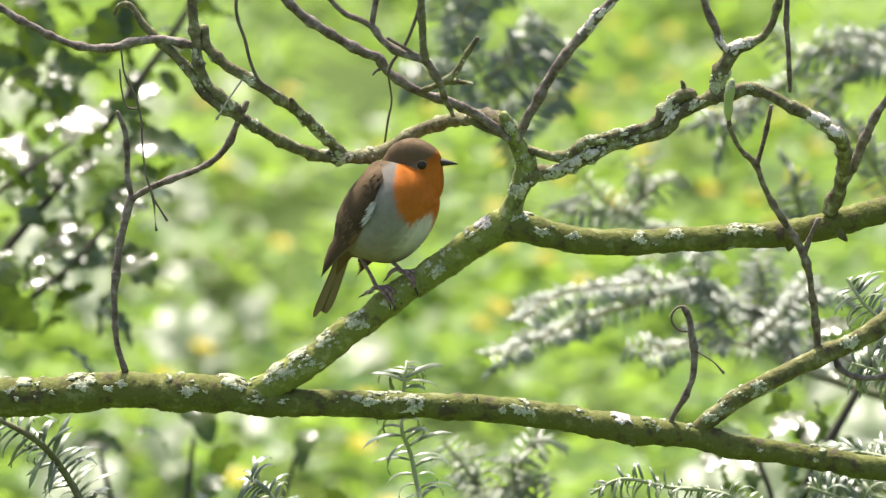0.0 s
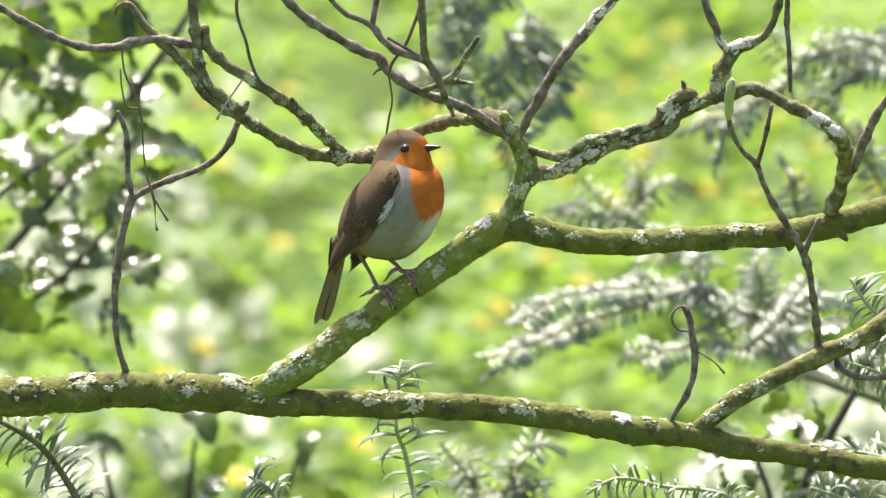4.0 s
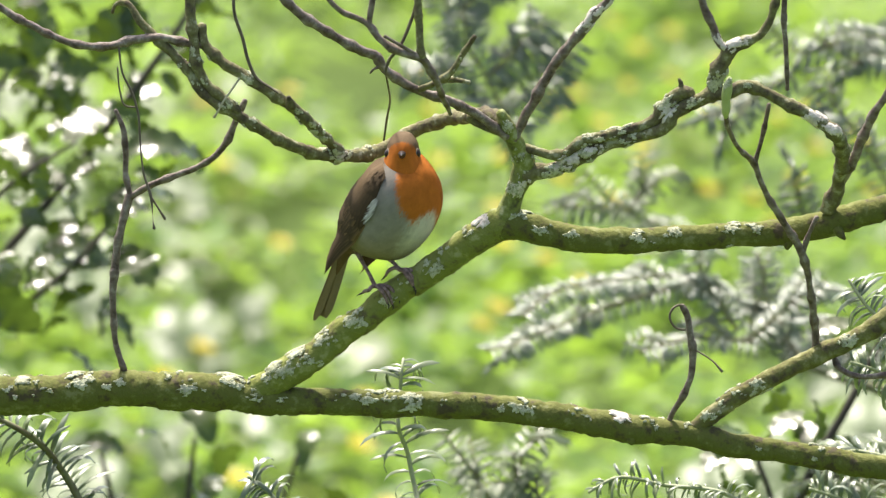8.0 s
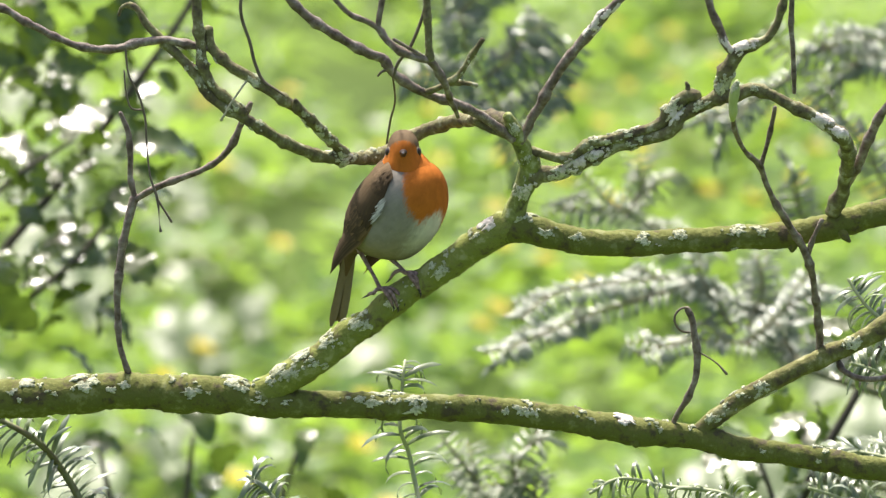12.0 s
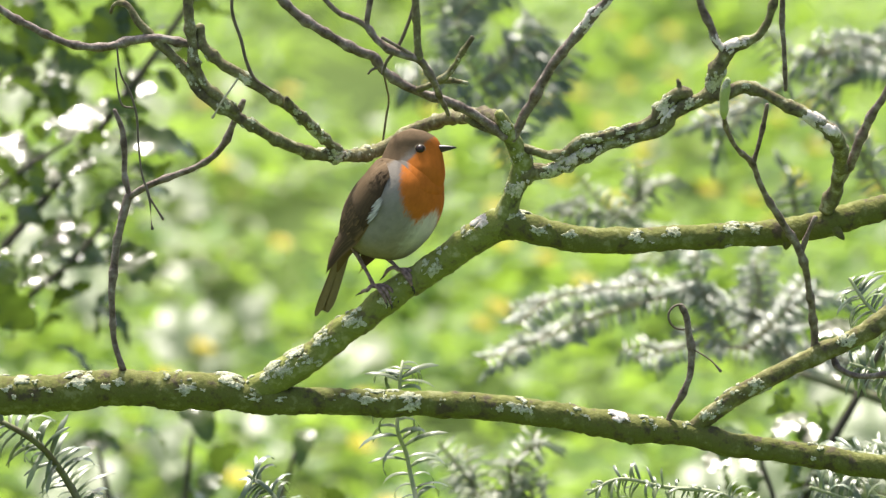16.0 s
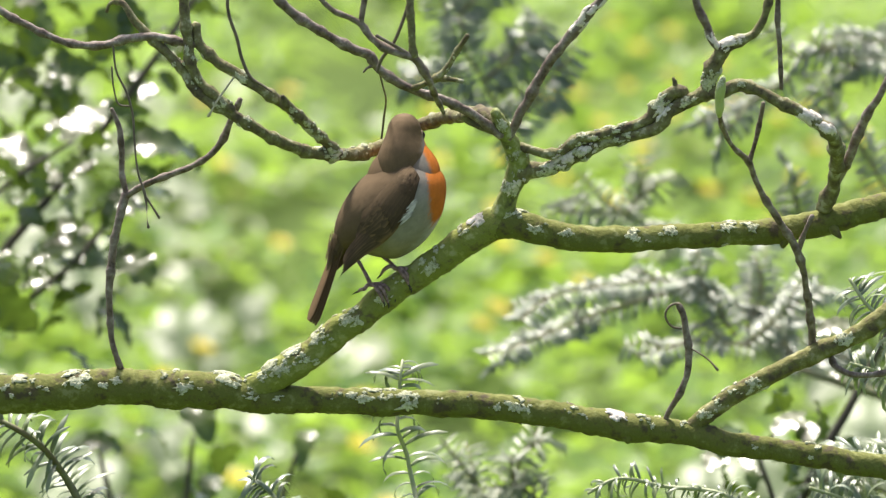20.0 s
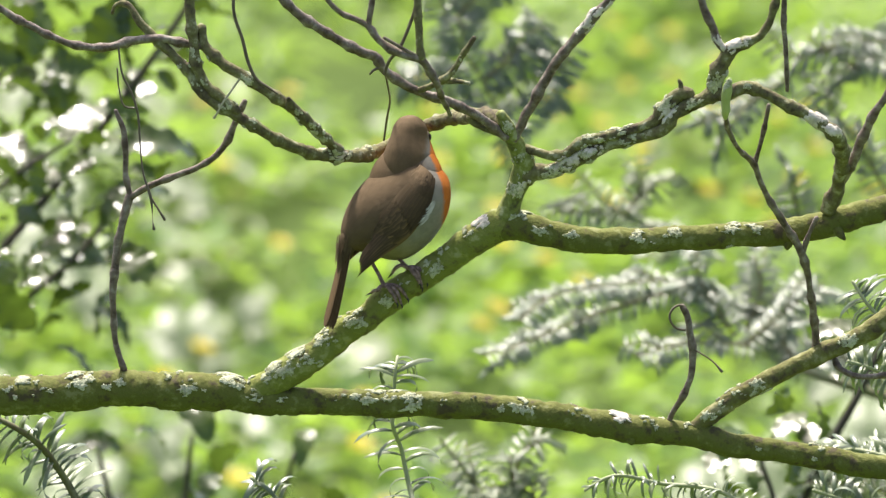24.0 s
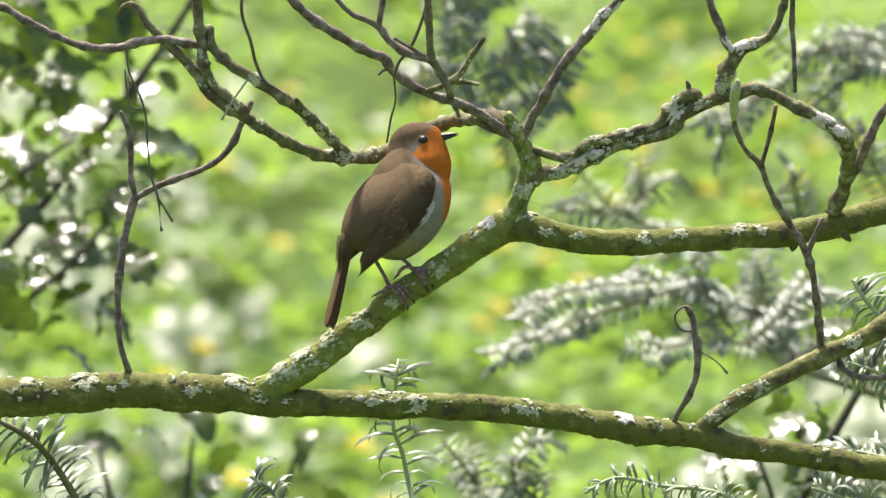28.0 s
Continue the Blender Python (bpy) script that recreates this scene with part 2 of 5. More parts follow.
limb("rising_limb", "lichened", [(154, -95, 87.9, 3.5), (155.8, -98, 96.9, 4.2), (159.8, -103, 107, 3.9), (165.7, -107, 115.3, 3.9), (172.7, -108, 118.5, 2.9), (180.1, -109, 121.6, 2.2), (184.8, -111, 128.6, 2.2), (187.8, -114, 138.2, 2.2), (190.8, -118, 154, 2.2)])
limb("spur_twig", "bark", [(164.5, -105, 112.1, 2), (158, -107, 115.3, 2.3), (153.7, -109, 125.5, 2.3), (148.8, -112, 135, 2.3), (144.8, -116, 154.1, 2.3)])
limb("spur_twig", "bark", [(194, -118, 154, 1.4), (193.8, -110, 125.5, 1.6), (195.3, -106, 109.5, 1.4), (195.9, -100, 90.4, 1.1)])
limb("upright_twig", "bark", [(223.4, -28, 22.6, 2.9), (227, -34, 29.8, 2.9), (230.4, -44, 38.8, 2.9), (236.7, -58, 53, 2.6), (245.1, -70, 73.3, 2.3), (253.5, -80, 89.2, 2), (266.4, -90, 113.2, 2)])
limb("forked_twig", "bark", [(160.7, -104, 76.8, 1.3), (163.1, -92, 68, 1.4), (170.2, -78, 56.9, 1.4), (178.8, -66, 49, 1.9), (182.3, -60, 39.3, 1.7), (190.9, -50, 24.8, 2), (201.2, -40, 8.5, 2.2), (208.1, -34, -2.9, 2.3), (212.5, -24, -19.3, 2), (215.8, -12, -39.1, 2.3), (218.4, 0, -63, 2.3)])
limb("spur_twig", "bark", [(178.8, -66, 49, 1.3), (181.9, -70, 60.3, 1.3), (184.9, -74, 73.2, 1.4), (186.7, -78, 83.1, 1.1)])
limb("spur_twig", "bark", [(208.1, -34, -2, 1.7), (211.1, -38, 7.5, 1.4), (216.1, -42, 18.6, 1.1)])
limb("rising_limb", "mossbrown", [(142.2, 0, -108.6, 3.3), (152, -2, -100.9, 4.9), (166.8, -3, -89.3, 5.3), (183.3, -4, -79.4, 5.3), (203, -4, -69.2, 5.3), (219.5, -4, -61.6, 5.6), (236, -4, -54.1, 5.6), (249.2, -4, -47.1, 5.6), (258.4, -4, -40.5, 5.9), (285.4, -4, -24.4, 5.9)])
limb("curved_twig", "bark", [(228.3, 0, -63, 1.5), (230.7, -4, -68.9, 1.7), (236.5, -6, -72.8, 1.7), (246.3, -8, -74.4, 1.7), (258, -10, -73.1, 1.7), (278.3, -12, -67.1, 1.7)])
limb("curled_twig", "bark", [(130.7, 0, -103.9, 1.7), (134.5, -4, -94.6, 1.6), (139.3, -8, -86.3, 1.9), (144.1, -12, -75.3, 2), (145.3, -14, -62.1, 2.2), (143.9, -16, -49, 1.9), (140.9, -18, -35.8, 1.7), (138.9, -18, -32.8, 1.2)])
limb("tendril", "fine", [(141.2, -18, -33.8, 0.8), (137.2, -20, -32.5, 0.7), (133.2, -22, -34.8, 0.7), (131.5, -23, -39, 0.7), (132.9, -22, -43.3, 0.7), (136.2, -20, -46.3, 0.7), (140.9, -19, -47, 0.7)])
limb("tendril", "fine", [(145.6, -16, -58.2, 0.5), (151.4, -18, -61.4, 0.5), (156.9, -20, -65.3, 0.5), (162.1, -22, -71.2, 0.9)])
limb("side_twig", "bark", [(-184.8, 0, -74.9, 2), (-187.2, -4, -67.2, 1.7), (-190.4, -6, -55.7, 1.7), (-192.2, -10, -32.6, 2), (-191.1, -13, -12.8, 2.2), (-189.7, -14, 0.3, 2.3), (-186.7, -16, 15.1, 2.5), (-182, -17, 31.2, 2.6)])
limb("side_twig", "bark", [(-182, -17, 30.6, 1.7), (-184.3, -18, 43, 1.7), (-184.5, -20, 59.4, 1.6), (-185.8, -21, 69.9, 1.6), (-190, -22, 80.7, 1.2)])
limb("side_twig", "bark", [(-182.7, -17, 29.9, 1.7), (-168.7, -22, 37.7, 1.9), (-152.1, -27, 43.6, 1.9), (-135.5, -32, 51.1, 1.9), (-125.6, -36, 60.8, 1.9), (-120.5, -40, 72.2, 1.9), (-116.2, -44, 81.9, 1.7), (-114.2, -46, 86.4, 1.4)])
limb("long_twig", "bark", [(-348.7, -100, 170.8, 2.3), (-271.9, -95, 145.9, 2.3), (-252.7, -93, 137.3, 2.1), (-236.6, -92, 128.6, 2.1), (-214.2, -90, 118, 2.1), (-191.6, -89, 115.8, 2.3), (-175.5, -88, 119.7, 2.4), (-162.6, -88, 120.7, 2.4), (-149.7, -88, 118.4, 2.3), (-135.5, -88, 115.8, 2)])
limb("looping_limb", "lichened", [(-189.5, -80, 135.5, 1), (-187.8, -82, 139.9, 1.3), (-181.5, -85, 140.5, 1.9), (-172.4, -86, 130.1, 2.4), (-162.7, -86, 119.8, 2.7), (-153, -86, 110.1, 2.7), (-145, -86, 101.4, 2.9), (-139.5, -85, 92.4, 3.1), (-129.8, -85, 84.3, 3.1), (-119.2, -84, 77.8, 3.1), (-108, -80, 70.8, 3.1), (-92.1, -68, 61.9, 3.2), (-76.2, -52, 55.4, 3.4), (-60.2, -34, 53.7, 3.8), (-47.3, -18, 54.5, 3.8), (-36.9, -6, 57.3, 4), (-26.1, 0, 63.7, 4), (-12.9, 0, 70.6, 4), (2, -12, 75, 3.9), (15, -36, 76.2, 4.1), (27.3, -62, 77, 4.2), (35.3, -78, 74.1, 3.9)])
limb("mossy_twig", "lichened", [(-146.2, -96, 158.1, 2.6), (-143.8, -92, 132.5, 2.6), (-142.2, -90, 116.4, 2.6), (-140, -88, 103.6, 2.9), (-134.9, -87, 93.9, 2.9), (-125.6, -86, 86.2, 2.9), (-116.9, -85, 78.5, 2.6)])
limb("mossy_twig", "lichened", [(-137.8, -88, 128.1, 2.3), (-136.2, -88, 117.8, 2.9), (-127.1, -88, 107.5, 3.1), (-112.6, -87, 98.1, 3.1), (-98.1, -86, 89.1, 3.1), (-85.4, -78, 80.6, 3.2), (-74.4, -62, 70.2, 3.1), (-64.9, -46, 61.3, 3.1), (-58.9, -34, 55.3, 2.9)])
limb("knot", "lichened", [(-86.5, -86, 81, 2.6), (-87.1, -89, 84.2, 1.9), (-88, -92, 86.7, 1)])
limb("thin_twig", "fine", [(-117.1, -100, 161.2, 1), (-118.8, -96, 134, 1), (-114.1, -93, 119.6, 1), (-110.9, -91, 106.7, 1), (-106.1, -90, 97.1, 1), (-100.3, -91, 93.2, 0.8), (-94.1, -92, 89, 0.6)])
limb("hanging_tendril", "fine", [(-185.1, -90, 115.8, 0.6), (-182.9, -90, 100.3, 0.6), (-177.4, -89, 89, 0.7), (-174.2, -88, 77.8, 0.7), (-173, -87, 61.6, 0.6), (-170.8, -86, 42.3, 0.6), (-166.9, -86, 30, 0.9), (-165.3, -86, 13.2, 0.6), (-165, -86, 11.6, 1)])
limb("hanging_tendril", "fine", [(-166.9, -86, 30, 0.8), (-163.4, -86, 24.5, 0.6), (-158.8, -86, 17.1, 0.8)])
limb("hanging_tendril", "fine", [(-185.8, -90, 103.5, 0.5), (-184.5, -90, 90.6, 0.5), (-181.3, -89, 81.6, 0.6), (-175.5, -88, 81, 0.6)])
limb("pale_hook", "pale", [(-115.5, -88, 98.4, 0.6), (-121.3, -90, 90, 0.6), (-125.7, -92, 83.5, 0.6), (-128.9, -92, 77.7, 0.6), (-130.6, -92, 75.1, 1)])
limb("long_limb", "bark", [(-109.5, -140, 159.5, 2.5), (-91.5, -134, 143.2, 2.5), (-84.3, -131, 136, 2.7), (-71.6, -127, 126.5, 2.7), (-58.9, -122, 118.7, 2.7), (-46.1, -117, 112.1, 2.8), (-38.5, -114, 109.9, 2.8), (-34.3, -111, 103.9, 2.5), (-27, -107, 97.9, 2.5), (-14.2, -101, 90.4, 2.5), (1.9, -95, 84.7, 2.6), (14.8, -89, 79.4, 2.6), (27.8, -83, 70.8, 2.4), (36.6, -78, 64.1, 2.3)])
limb("long_twig", "bark", [(-77.1, -170, 155.1, 1.4), (-66.1, -166, 142, 1.4), (-58.2, -163, 133.9, 1.4), (-45.6, -160, 128, 1.7), (-40.6, -159, 124.8, 1.8), (-36.8, -158, 119.5, 2), (-29.2, -158, 113.5, 2), (-20.3, -157, 109.7, 2.1), (-12.4, -156, 107.5, 2.2), (-7, -150, 100.4, 2.2), (-3.8, -146, 94.7, 2), (0.3, -130, 84.9, 1.5), (4.2, -115, 76.3, 1.1)])
limb("spur_twig", "bark", [(-37.3, -164, 155.4, 1.7), (-39.9, -161, 136.5, 1.7), (-41.5, -159, 125.1, 1.7)])
limb("spur_twig", "lichened", [(-15.2, -164, 155.4, 2.2), (-13.3, -160, 123.8, 2.2), (-12, -156, 107.5, 2.2)])
limb("thin_twig", "fine", [(-10.8, -164, 155.4, 0.9), (-17.7, -160, 128.6, 1), (-24.7, -156, 112.9, 1), (-30.5, -152, 105.7, 1), (-32.7, -150, 98.8, 0.8)])
limb("thin_twig", "fine", [(-33.4, -111, 103.6, 0.6), (-31.5, -70, 93.4, 0.6), (-31.1, -5, 84.6, 0.6), (-33.5, 40, 74.2, 0.7), (-35.4, 55, 61.3, 0.6)])
limb("lichened_twig", "lichened", [(-13.5, -104, 90.9, 1.6), (-2.9, -112, 94.9, 1.9), (5.1, -118, 101.2, 1.8), (11.5, -124, 110.6, 1.6), (18.2, -130, 120.3, 1.3)])
limb("lichened_twig", "lichened", [(-1.9, -112, 94.9, 1.4), (5.1, -114, 95.8, 1.3), (15.1, -116, 94.5, 1.3)])
limb("spur_twig", "bark", [(-32.9, -164, 119.3, 1), (-21.9, -160, 113.1, 1), (-14.6, -157, 109, 1.1)])
limb("spur_twig", "bark", [(-34.6, -112, 103.6, 1.1), (-39.1, -114, 102.3, 0.8), (-41.3, -115, 99.7, 0.6)])
limb("upright_limb", "bark", [(39.8, -74, 63.1, 2.6), (44.7, -76, 70.9, 2.7), (48.2, -79, 77.9, 2.7), (55.2, -84, 90.8, 2.8), (64.8, -90, 106.8, 2.8), (76, -96, 121.1, 2.8), (85.5, -101, 132.2, 2.5), (96.7, -106, 143.3, 2.4), (117.3, -114, 163.8, 2.3)])
limb("spur_twig", "lichened", [(14.9, -82, 76.3, 2.3), (21.3, -82, 70.8, 1.9), (29.4, -80, 67.6, 1.9), (35.9, -78, 65, 1.9)])
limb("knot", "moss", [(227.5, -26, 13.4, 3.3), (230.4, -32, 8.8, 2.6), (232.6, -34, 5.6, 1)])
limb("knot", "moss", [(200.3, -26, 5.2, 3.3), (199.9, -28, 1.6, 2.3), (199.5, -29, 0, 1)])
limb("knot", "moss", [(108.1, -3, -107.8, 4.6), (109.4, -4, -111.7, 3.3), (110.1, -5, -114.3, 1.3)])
limb("knot", "lichened", [(135.7, -92, 90.6, 1.9), (136, -93, 93.8, 1.6), (134.7, -94, 97, 1)])
limb("bud", "green", [(160.7, -104, 74.9, 1.3), (160.6, -107, 77.4, 2.1), (161, -112, 86.3, 2.6), (161.8, -115, 93.3, 2.4), (162.4, -116, 97.1, 1.3)])
# Carries on the perch bough, in the bark colours without painted sunlight.
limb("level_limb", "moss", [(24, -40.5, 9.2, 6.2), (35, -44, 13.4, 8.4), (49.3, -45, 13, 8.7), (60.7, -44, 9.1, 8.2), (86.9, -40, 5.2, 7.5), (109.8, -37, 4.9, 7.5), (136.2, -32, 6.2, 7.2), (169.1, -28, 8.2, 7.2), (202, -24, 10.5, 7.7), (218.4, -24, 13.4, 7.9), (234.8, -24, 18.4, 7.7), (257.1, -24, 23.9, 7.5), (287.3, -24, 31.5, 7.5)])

bm = bmesh.new()
rows = [(*(SET.inverted() @ Vector((x, 0.06, z))), r) for x, z, r in ((-0.8, -0.05, 0.085), (-0.81, 0.2, 0.066), (-0.79, 0.8, 0.058), (-0.76, 1.3, 0.05), (-0.77, 1.9, 0.036))]
tube(bm, spline(np.array(rows), 0.012), 28, 0.07, 40)
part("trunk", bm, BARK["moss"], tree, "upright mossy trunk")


def crust(index, s, turn, length, width, mat=LICHEN, name="lichen", lift=0.0005, seed=0):
    """A lobed crust draped over bough number index at the share s of its length; turn: degrees from the near side, up positive."""
    ob, path = PATHS[index]
    tan, n1, n2 = frames_along(path)
    step = np.linalg.norm(path[1, :3] - path[0, :3])
    i0 = s * (len(path) - 1)
    bm = bmesh.new()
    rnd = random.Random(seed * 977 + index * 31 + int(s * 1000))
    off = Vector((rnd.random() * 90, rnd.random() * 90, rnd.random() * 90))
    rings, segs = 4, 32
    grid = []
    for k in range(rings + 1):
        ring = []
        for j in range(segs):
            w = 2 * math.pi * j / segs
            lobe = max(0.2, 1 + 0.9 * noise.noise(off + Vector((math.cos(w), math.sin(w), 0)) * 1.5) + 0.55 * noise.noise(off + Vector((math.cos(w), math.sin(w), 3)) * 3.0) + 0.07 * math.sin(w * 9 + off.x) + rnd.uniform(-0.04, 0.04))
            f = k / rings * lobe
            along, around = f * math.cos(w) * length / 2, f * math.sin(w) * width / 2
            i = min(max(i0 + along / step, 0), len(path) - 1.001)
            a = int(i)
            q = path[a] + (path[a + 1] - path[a]) * (i - a)
            ang = radians(turn) + around / max(q[3], 0.001)
            if n2[a][2] < 0:
                ang = -ang
            d = n1[a] * math.cos(ang) + n2[a] * math.sin(ang)
            h = lift * (0.9 + 0.5 * (k / rings) ** 2 - 1.7 * (k == rings)) * (1 + 0.7 * noise.noise(off + Vector((along, around, 0)) * 900))
            ring.append(bm.verts.new(q[:3] + d * (q[3] * 1.03 + h)))
            if k == 0:
                break
        grid.append(ring)
    for j in range(segs):
        bm.faces.new((grid[0][0], grid[1][j], grid[1][(j + 1) % segs]))
        for k in range(1, rings):
            bm.faces.new((grid[k][j], grid[k + 1][j], grid[k + 1][(j + 1) % segs], grid[k][(j + 1) % segs]))
    return part(name, bm, mat, ob)


def nearest(u, v):
    """The bough, share of its length and turn at the place u mm right and v mm up of the view's axis."""
    best = None
    for index, (ob, path) in enumerate(PATHS):
        k = 1000 * 4 / (4 + path[:, 1])
        d = np.hypot(path[:, 0] * k - u, path[:, 2] * k - v) / (path[:, 3] * 1000)
        i = int(d.argmin())
        if best is None or d[i] < best[0]:
            tan = path[min(i + 1, len(path) - 1)] - path[max(i - 1, 0)]
            up = np.array([-tan[2], tan[0]]) / (math.hypot(tan[0], tan[2]) + 1e-9)
            up = up if up[1] >= 0 else -up
            off = ((u - path[i, 0] * k[i]) * up[0] + (v - path[i, 2] * k[i]) * up[1]) / (path[i, 3] * 1000)
            best = (d[i], index, i / (len(path) - 1), math.degrees(math.asin(min(max(off, -0.98), 0.98))))
    return best[1:]


def crusts(u, v, spread, count, size, mat=LICHEN, name="lichen", lift=0.00042):
    """A cluster of crusts round a place, mm as seen on the twig's plane."""
    rnd = random.Random(int(u * 7 + v * 13))
    for k in range(int(count * 2.4)):
        index, s, turn = nearest(u + rnd.gauss(0, 0.8) * spread, v + rnd.gauss(0, 0.5) * spread)
        e = size * rnd.choice((0.2, 0.3, 0.4, 0.55, 0.8)) / 1000
        crust(index, min(max(s, 0.004), 0.996), turn, e * rnd.uniform(0.8, 1.6), e * rnd.uniform(0.6, 1.0), mat, name, lift, seed=k + int(abs(u)))


def bare_wood(u, v, spread, count, size):
    crusts(u, v, spread, count, size * 1.2, BLEACHED, "bleached_patch", 0.0004)


for spot in ((-242.2, -78.9, 9.9, 5, 7.3), (-209.2, -77.2, 8.2, 5, 9.2), (-232.3, -82.2, 3.3, 2, 4), (-189.4, -76.2, 2, 2, 4.6), (-159.7, -74.9, 6.6, 3, 5.9), (-148.1, -82.2, 4, 6, 7.3), (-118.4, -76.2, 6.6, 6, 7.9), (-110.2, -84.8, 4, 3, 4.6), (-93.7, -85.5, 2.6, 2, 4.6), (-64, -85.5, 3.3, 2, 2.6), (-50.8, -85.5, 4, 5, 6.6), (-34.3, -84.5, 5.9, 6, 6.6), (-16.2, -89.4, 3.3, 6, 8.6), (0.3, -88.1, 2.6, 2, 4), (18.5, -87.1, 1.6, 1, 2.6), (44.9, -91.4, 4.6, 6, 7.3), (33.3, -92.1, 2, 2, 3.3), (77.9, -94.7, 5.3, 3, 7.3)):
    crusts(*spot)
for spot in ((119.1, -100.3, 4, 4, 5.3), (142.2, -102.6, 3.3, 2, 4.6), (183.4, -115.8, 1.3, 1, 3.3), (219.7, -116.8, 6.6, 3, 4.6), (-100.3, -73.9, 4.9, 5, 7.9), (-92.1, -69, 4.9, 5, 7.3), (-80.5, -60.7, 6.6, 7, 7.3), (-69, -51.8, 4.9, 6, 6.6), (-73.9, -64, 4, 4, 4.6), (-52.5, -40.9, 4.9, 5, 6.6), (-44.9, -43.2, 2, 2, 4.6), (-30.4, -28.7, 3.3, 3, 5.3), (-4, -8.9, 4, 6, 6.6), (3.6, 0.3, 3.3, 2, 4.6), (16.8, 9.6, 4, 3, 4), (-21.1, -19.5, 2.6, 2, 3.3), (58.1, 11.9, 2.6, 3, 5.3), (73.9, 8.6, 2, 3, 5.3)):
    crusts(*spot)
for spot in ((111.5, 8.6, 2.6, 5, 5.9), (134, 9.6, 2.6, 5, 5.9), (120.8, 3.6, 1.6, 1, 3.3), (166.9, 12.9, 6.6, 5, 6.6), (181.8, 11.9, 3.3, 4, 5.3), (42.2, 36.6, 4, 7, 5.9), (44.9, 20.8, 2.6, 5, 5.3), (37.3, 72.3, 2.6, 4, 4.6), (43.6, 56.4, 4, 5, 4.6), (46.5, 46.5, 2.6, 2, 3.3), (66.3, 46.5, 6.6, 6, 5.9), (84.5, 55.8, 6.6, 6, 5.3), (104.3, 64.3, 4.9, 4, 4.6), (176.2, 96, 2, 2, 4), (87.8, 65.7, 8.2, 6, 4.6), (107.6, 69.6, 4.9, 4, 4), (131.3, 86.8, 4.6, 6, 6.6), (159.7, 99.3, 4, 8, 7.3)):
    crusts(*spot)
for spot in ((157.7, 125.7, 4, 3, 3.3), (-62.4, 56.4, 6.6, 8, 6.6), (-47.5, 57.1, 4.9, 5, 4.6), (-113.5, 75.6, 4, 3, 4), (-144.8, 112.5, 6.6, 5, 4), (-139.2, 96, 3.3, 4, 4), (-124.1, 86.8, 3.3, 4, 4), (-114.8, 100.3, 2.6, 4, 4.6), (-75.6, 69, 4.9, 8, 5.9), (-85.5, 81.2, 2.6, 4, 4.6), (170.2, -87.1, 6.6, 4, 5.3), (185.1, -79.5, 4.9, 5, 5.9), (234.6, -53.1, 3.3, 5, 6.6), (155.4, -98, 3.3, 4, 5.3), (5.3, 104.3, 4, 3, 2.6), (11.9, 114.2, 3.3, 2, 2.6), (74.6, 59.1, 2.6, 2, 4), (145.5, 86.1, 4.9, 3, 4.6)):
    crusts(*spot)
for spot in ((103.3, -97.3, 2.6, 3, 8.6), (25.7, 17.5, 2.6, 3, 6.6), (218.1, 77.5, 4, 5, 8.6), (227.7, 70.3, 3.3, 5, 7.3), (132.6, 80.8, 2, 4, 7.3), (170.9, 120.4, 3.3, 6, 7.3), (177.5, 121.7, 2.6, 3, 5.3), (83.1, 131, 5.3, 5, 5.9), (91.1, 138.9, 4.6, 4, 5.3), (68, 48.5, 4.6, 3, 5.3), (76, 51.5, 6, 4, 8), (88, 57, 5, 3, 6), (45, 38, 2.5, 3, 6), (-62, 57, 3, 3, 7)):
    bare_wood(*spot)


# ---- the robin ----
PX = 0.00033
robin = empty("robin", SET @ Matrix.Translation((-0.0274, -0.026, -0.0228)), "plump robin with orange breast perched on a mossy bough", "bird")
BROWN, GREY, ORANGE, WHITE, BUFF = (np.array(c) for c in ((0.139, 0.097, 0.056), (0.285, 0.265, 0.228), (0.5, 0.156, 0.023), (0.65, 0.63, 0.58), (0.29, 0.24, 0.165)))
CHEEK = np.array((0.185, 0.172, 0.148))
RUFOUS = np.array((0.235, 0.15, 0.078))

# Profile of the body: back and belly (forward, up), half width; in units of PX from the feet.
SECTIONS = [((-106, 66), (-84, 60), 12), ((-108, 96), (-64, 58), 32), ((-101, 127), (-33, 51), 56), ((-88, 157), (9, 52), 78), ((-69, 184), (51, 85), 88),
            ((-46, 206), (76, 130), 88), ((-35, 220), (82, 169), 75), ((-29, 228), (78, 198), 53), ((-18, 231), (62, 217), 36), ((0, 231), (40, 225), 18)]


def body_point(u, w):
    """A place on the body: u from the vent to the neck, w round it, 0 the back and pi the belly."""
    i = min(int(u * (len(SECTIONS) - 1)), len(SECTIONS) - 2)
    f = u * (len(SECTIONS) - 1) - i
    rows = [np.array((*s[0], *s[1], s[2]), float) for s in (SECTIONS[max(i - 1, 0)], SECTIONS[i], SECTIONS[i + 1], SECTIONS[min(i + 2, len(SECTIONS) - 1)])]
    a, b, c, d = rows
    q = 0.5 * (2 * b + (c - a) * f + (2 * a - 5 * b + 4 * c - d) * f * f + (3 * b - a - 3 * c + d) * f ** 3)
    mid, half = (q[:2] + q[2:4]) / 2, (q[:2] - q[2:4]) / 2
    p = mid + half * math.cos(w)
    return np.array((p[0], -q[4] * math.sin(w), p[1])) * PX


def smooth(a, b, x):
    t = min(max((x - a) / (b - a), 0), 1)
    return t * t * (3 - 2 * t)


def bearing(p, x):
    """Degrees from straight ahead about an upright line at x."""
    return abs(math.degrees(math.atan2(p[1], p[0] - x)))


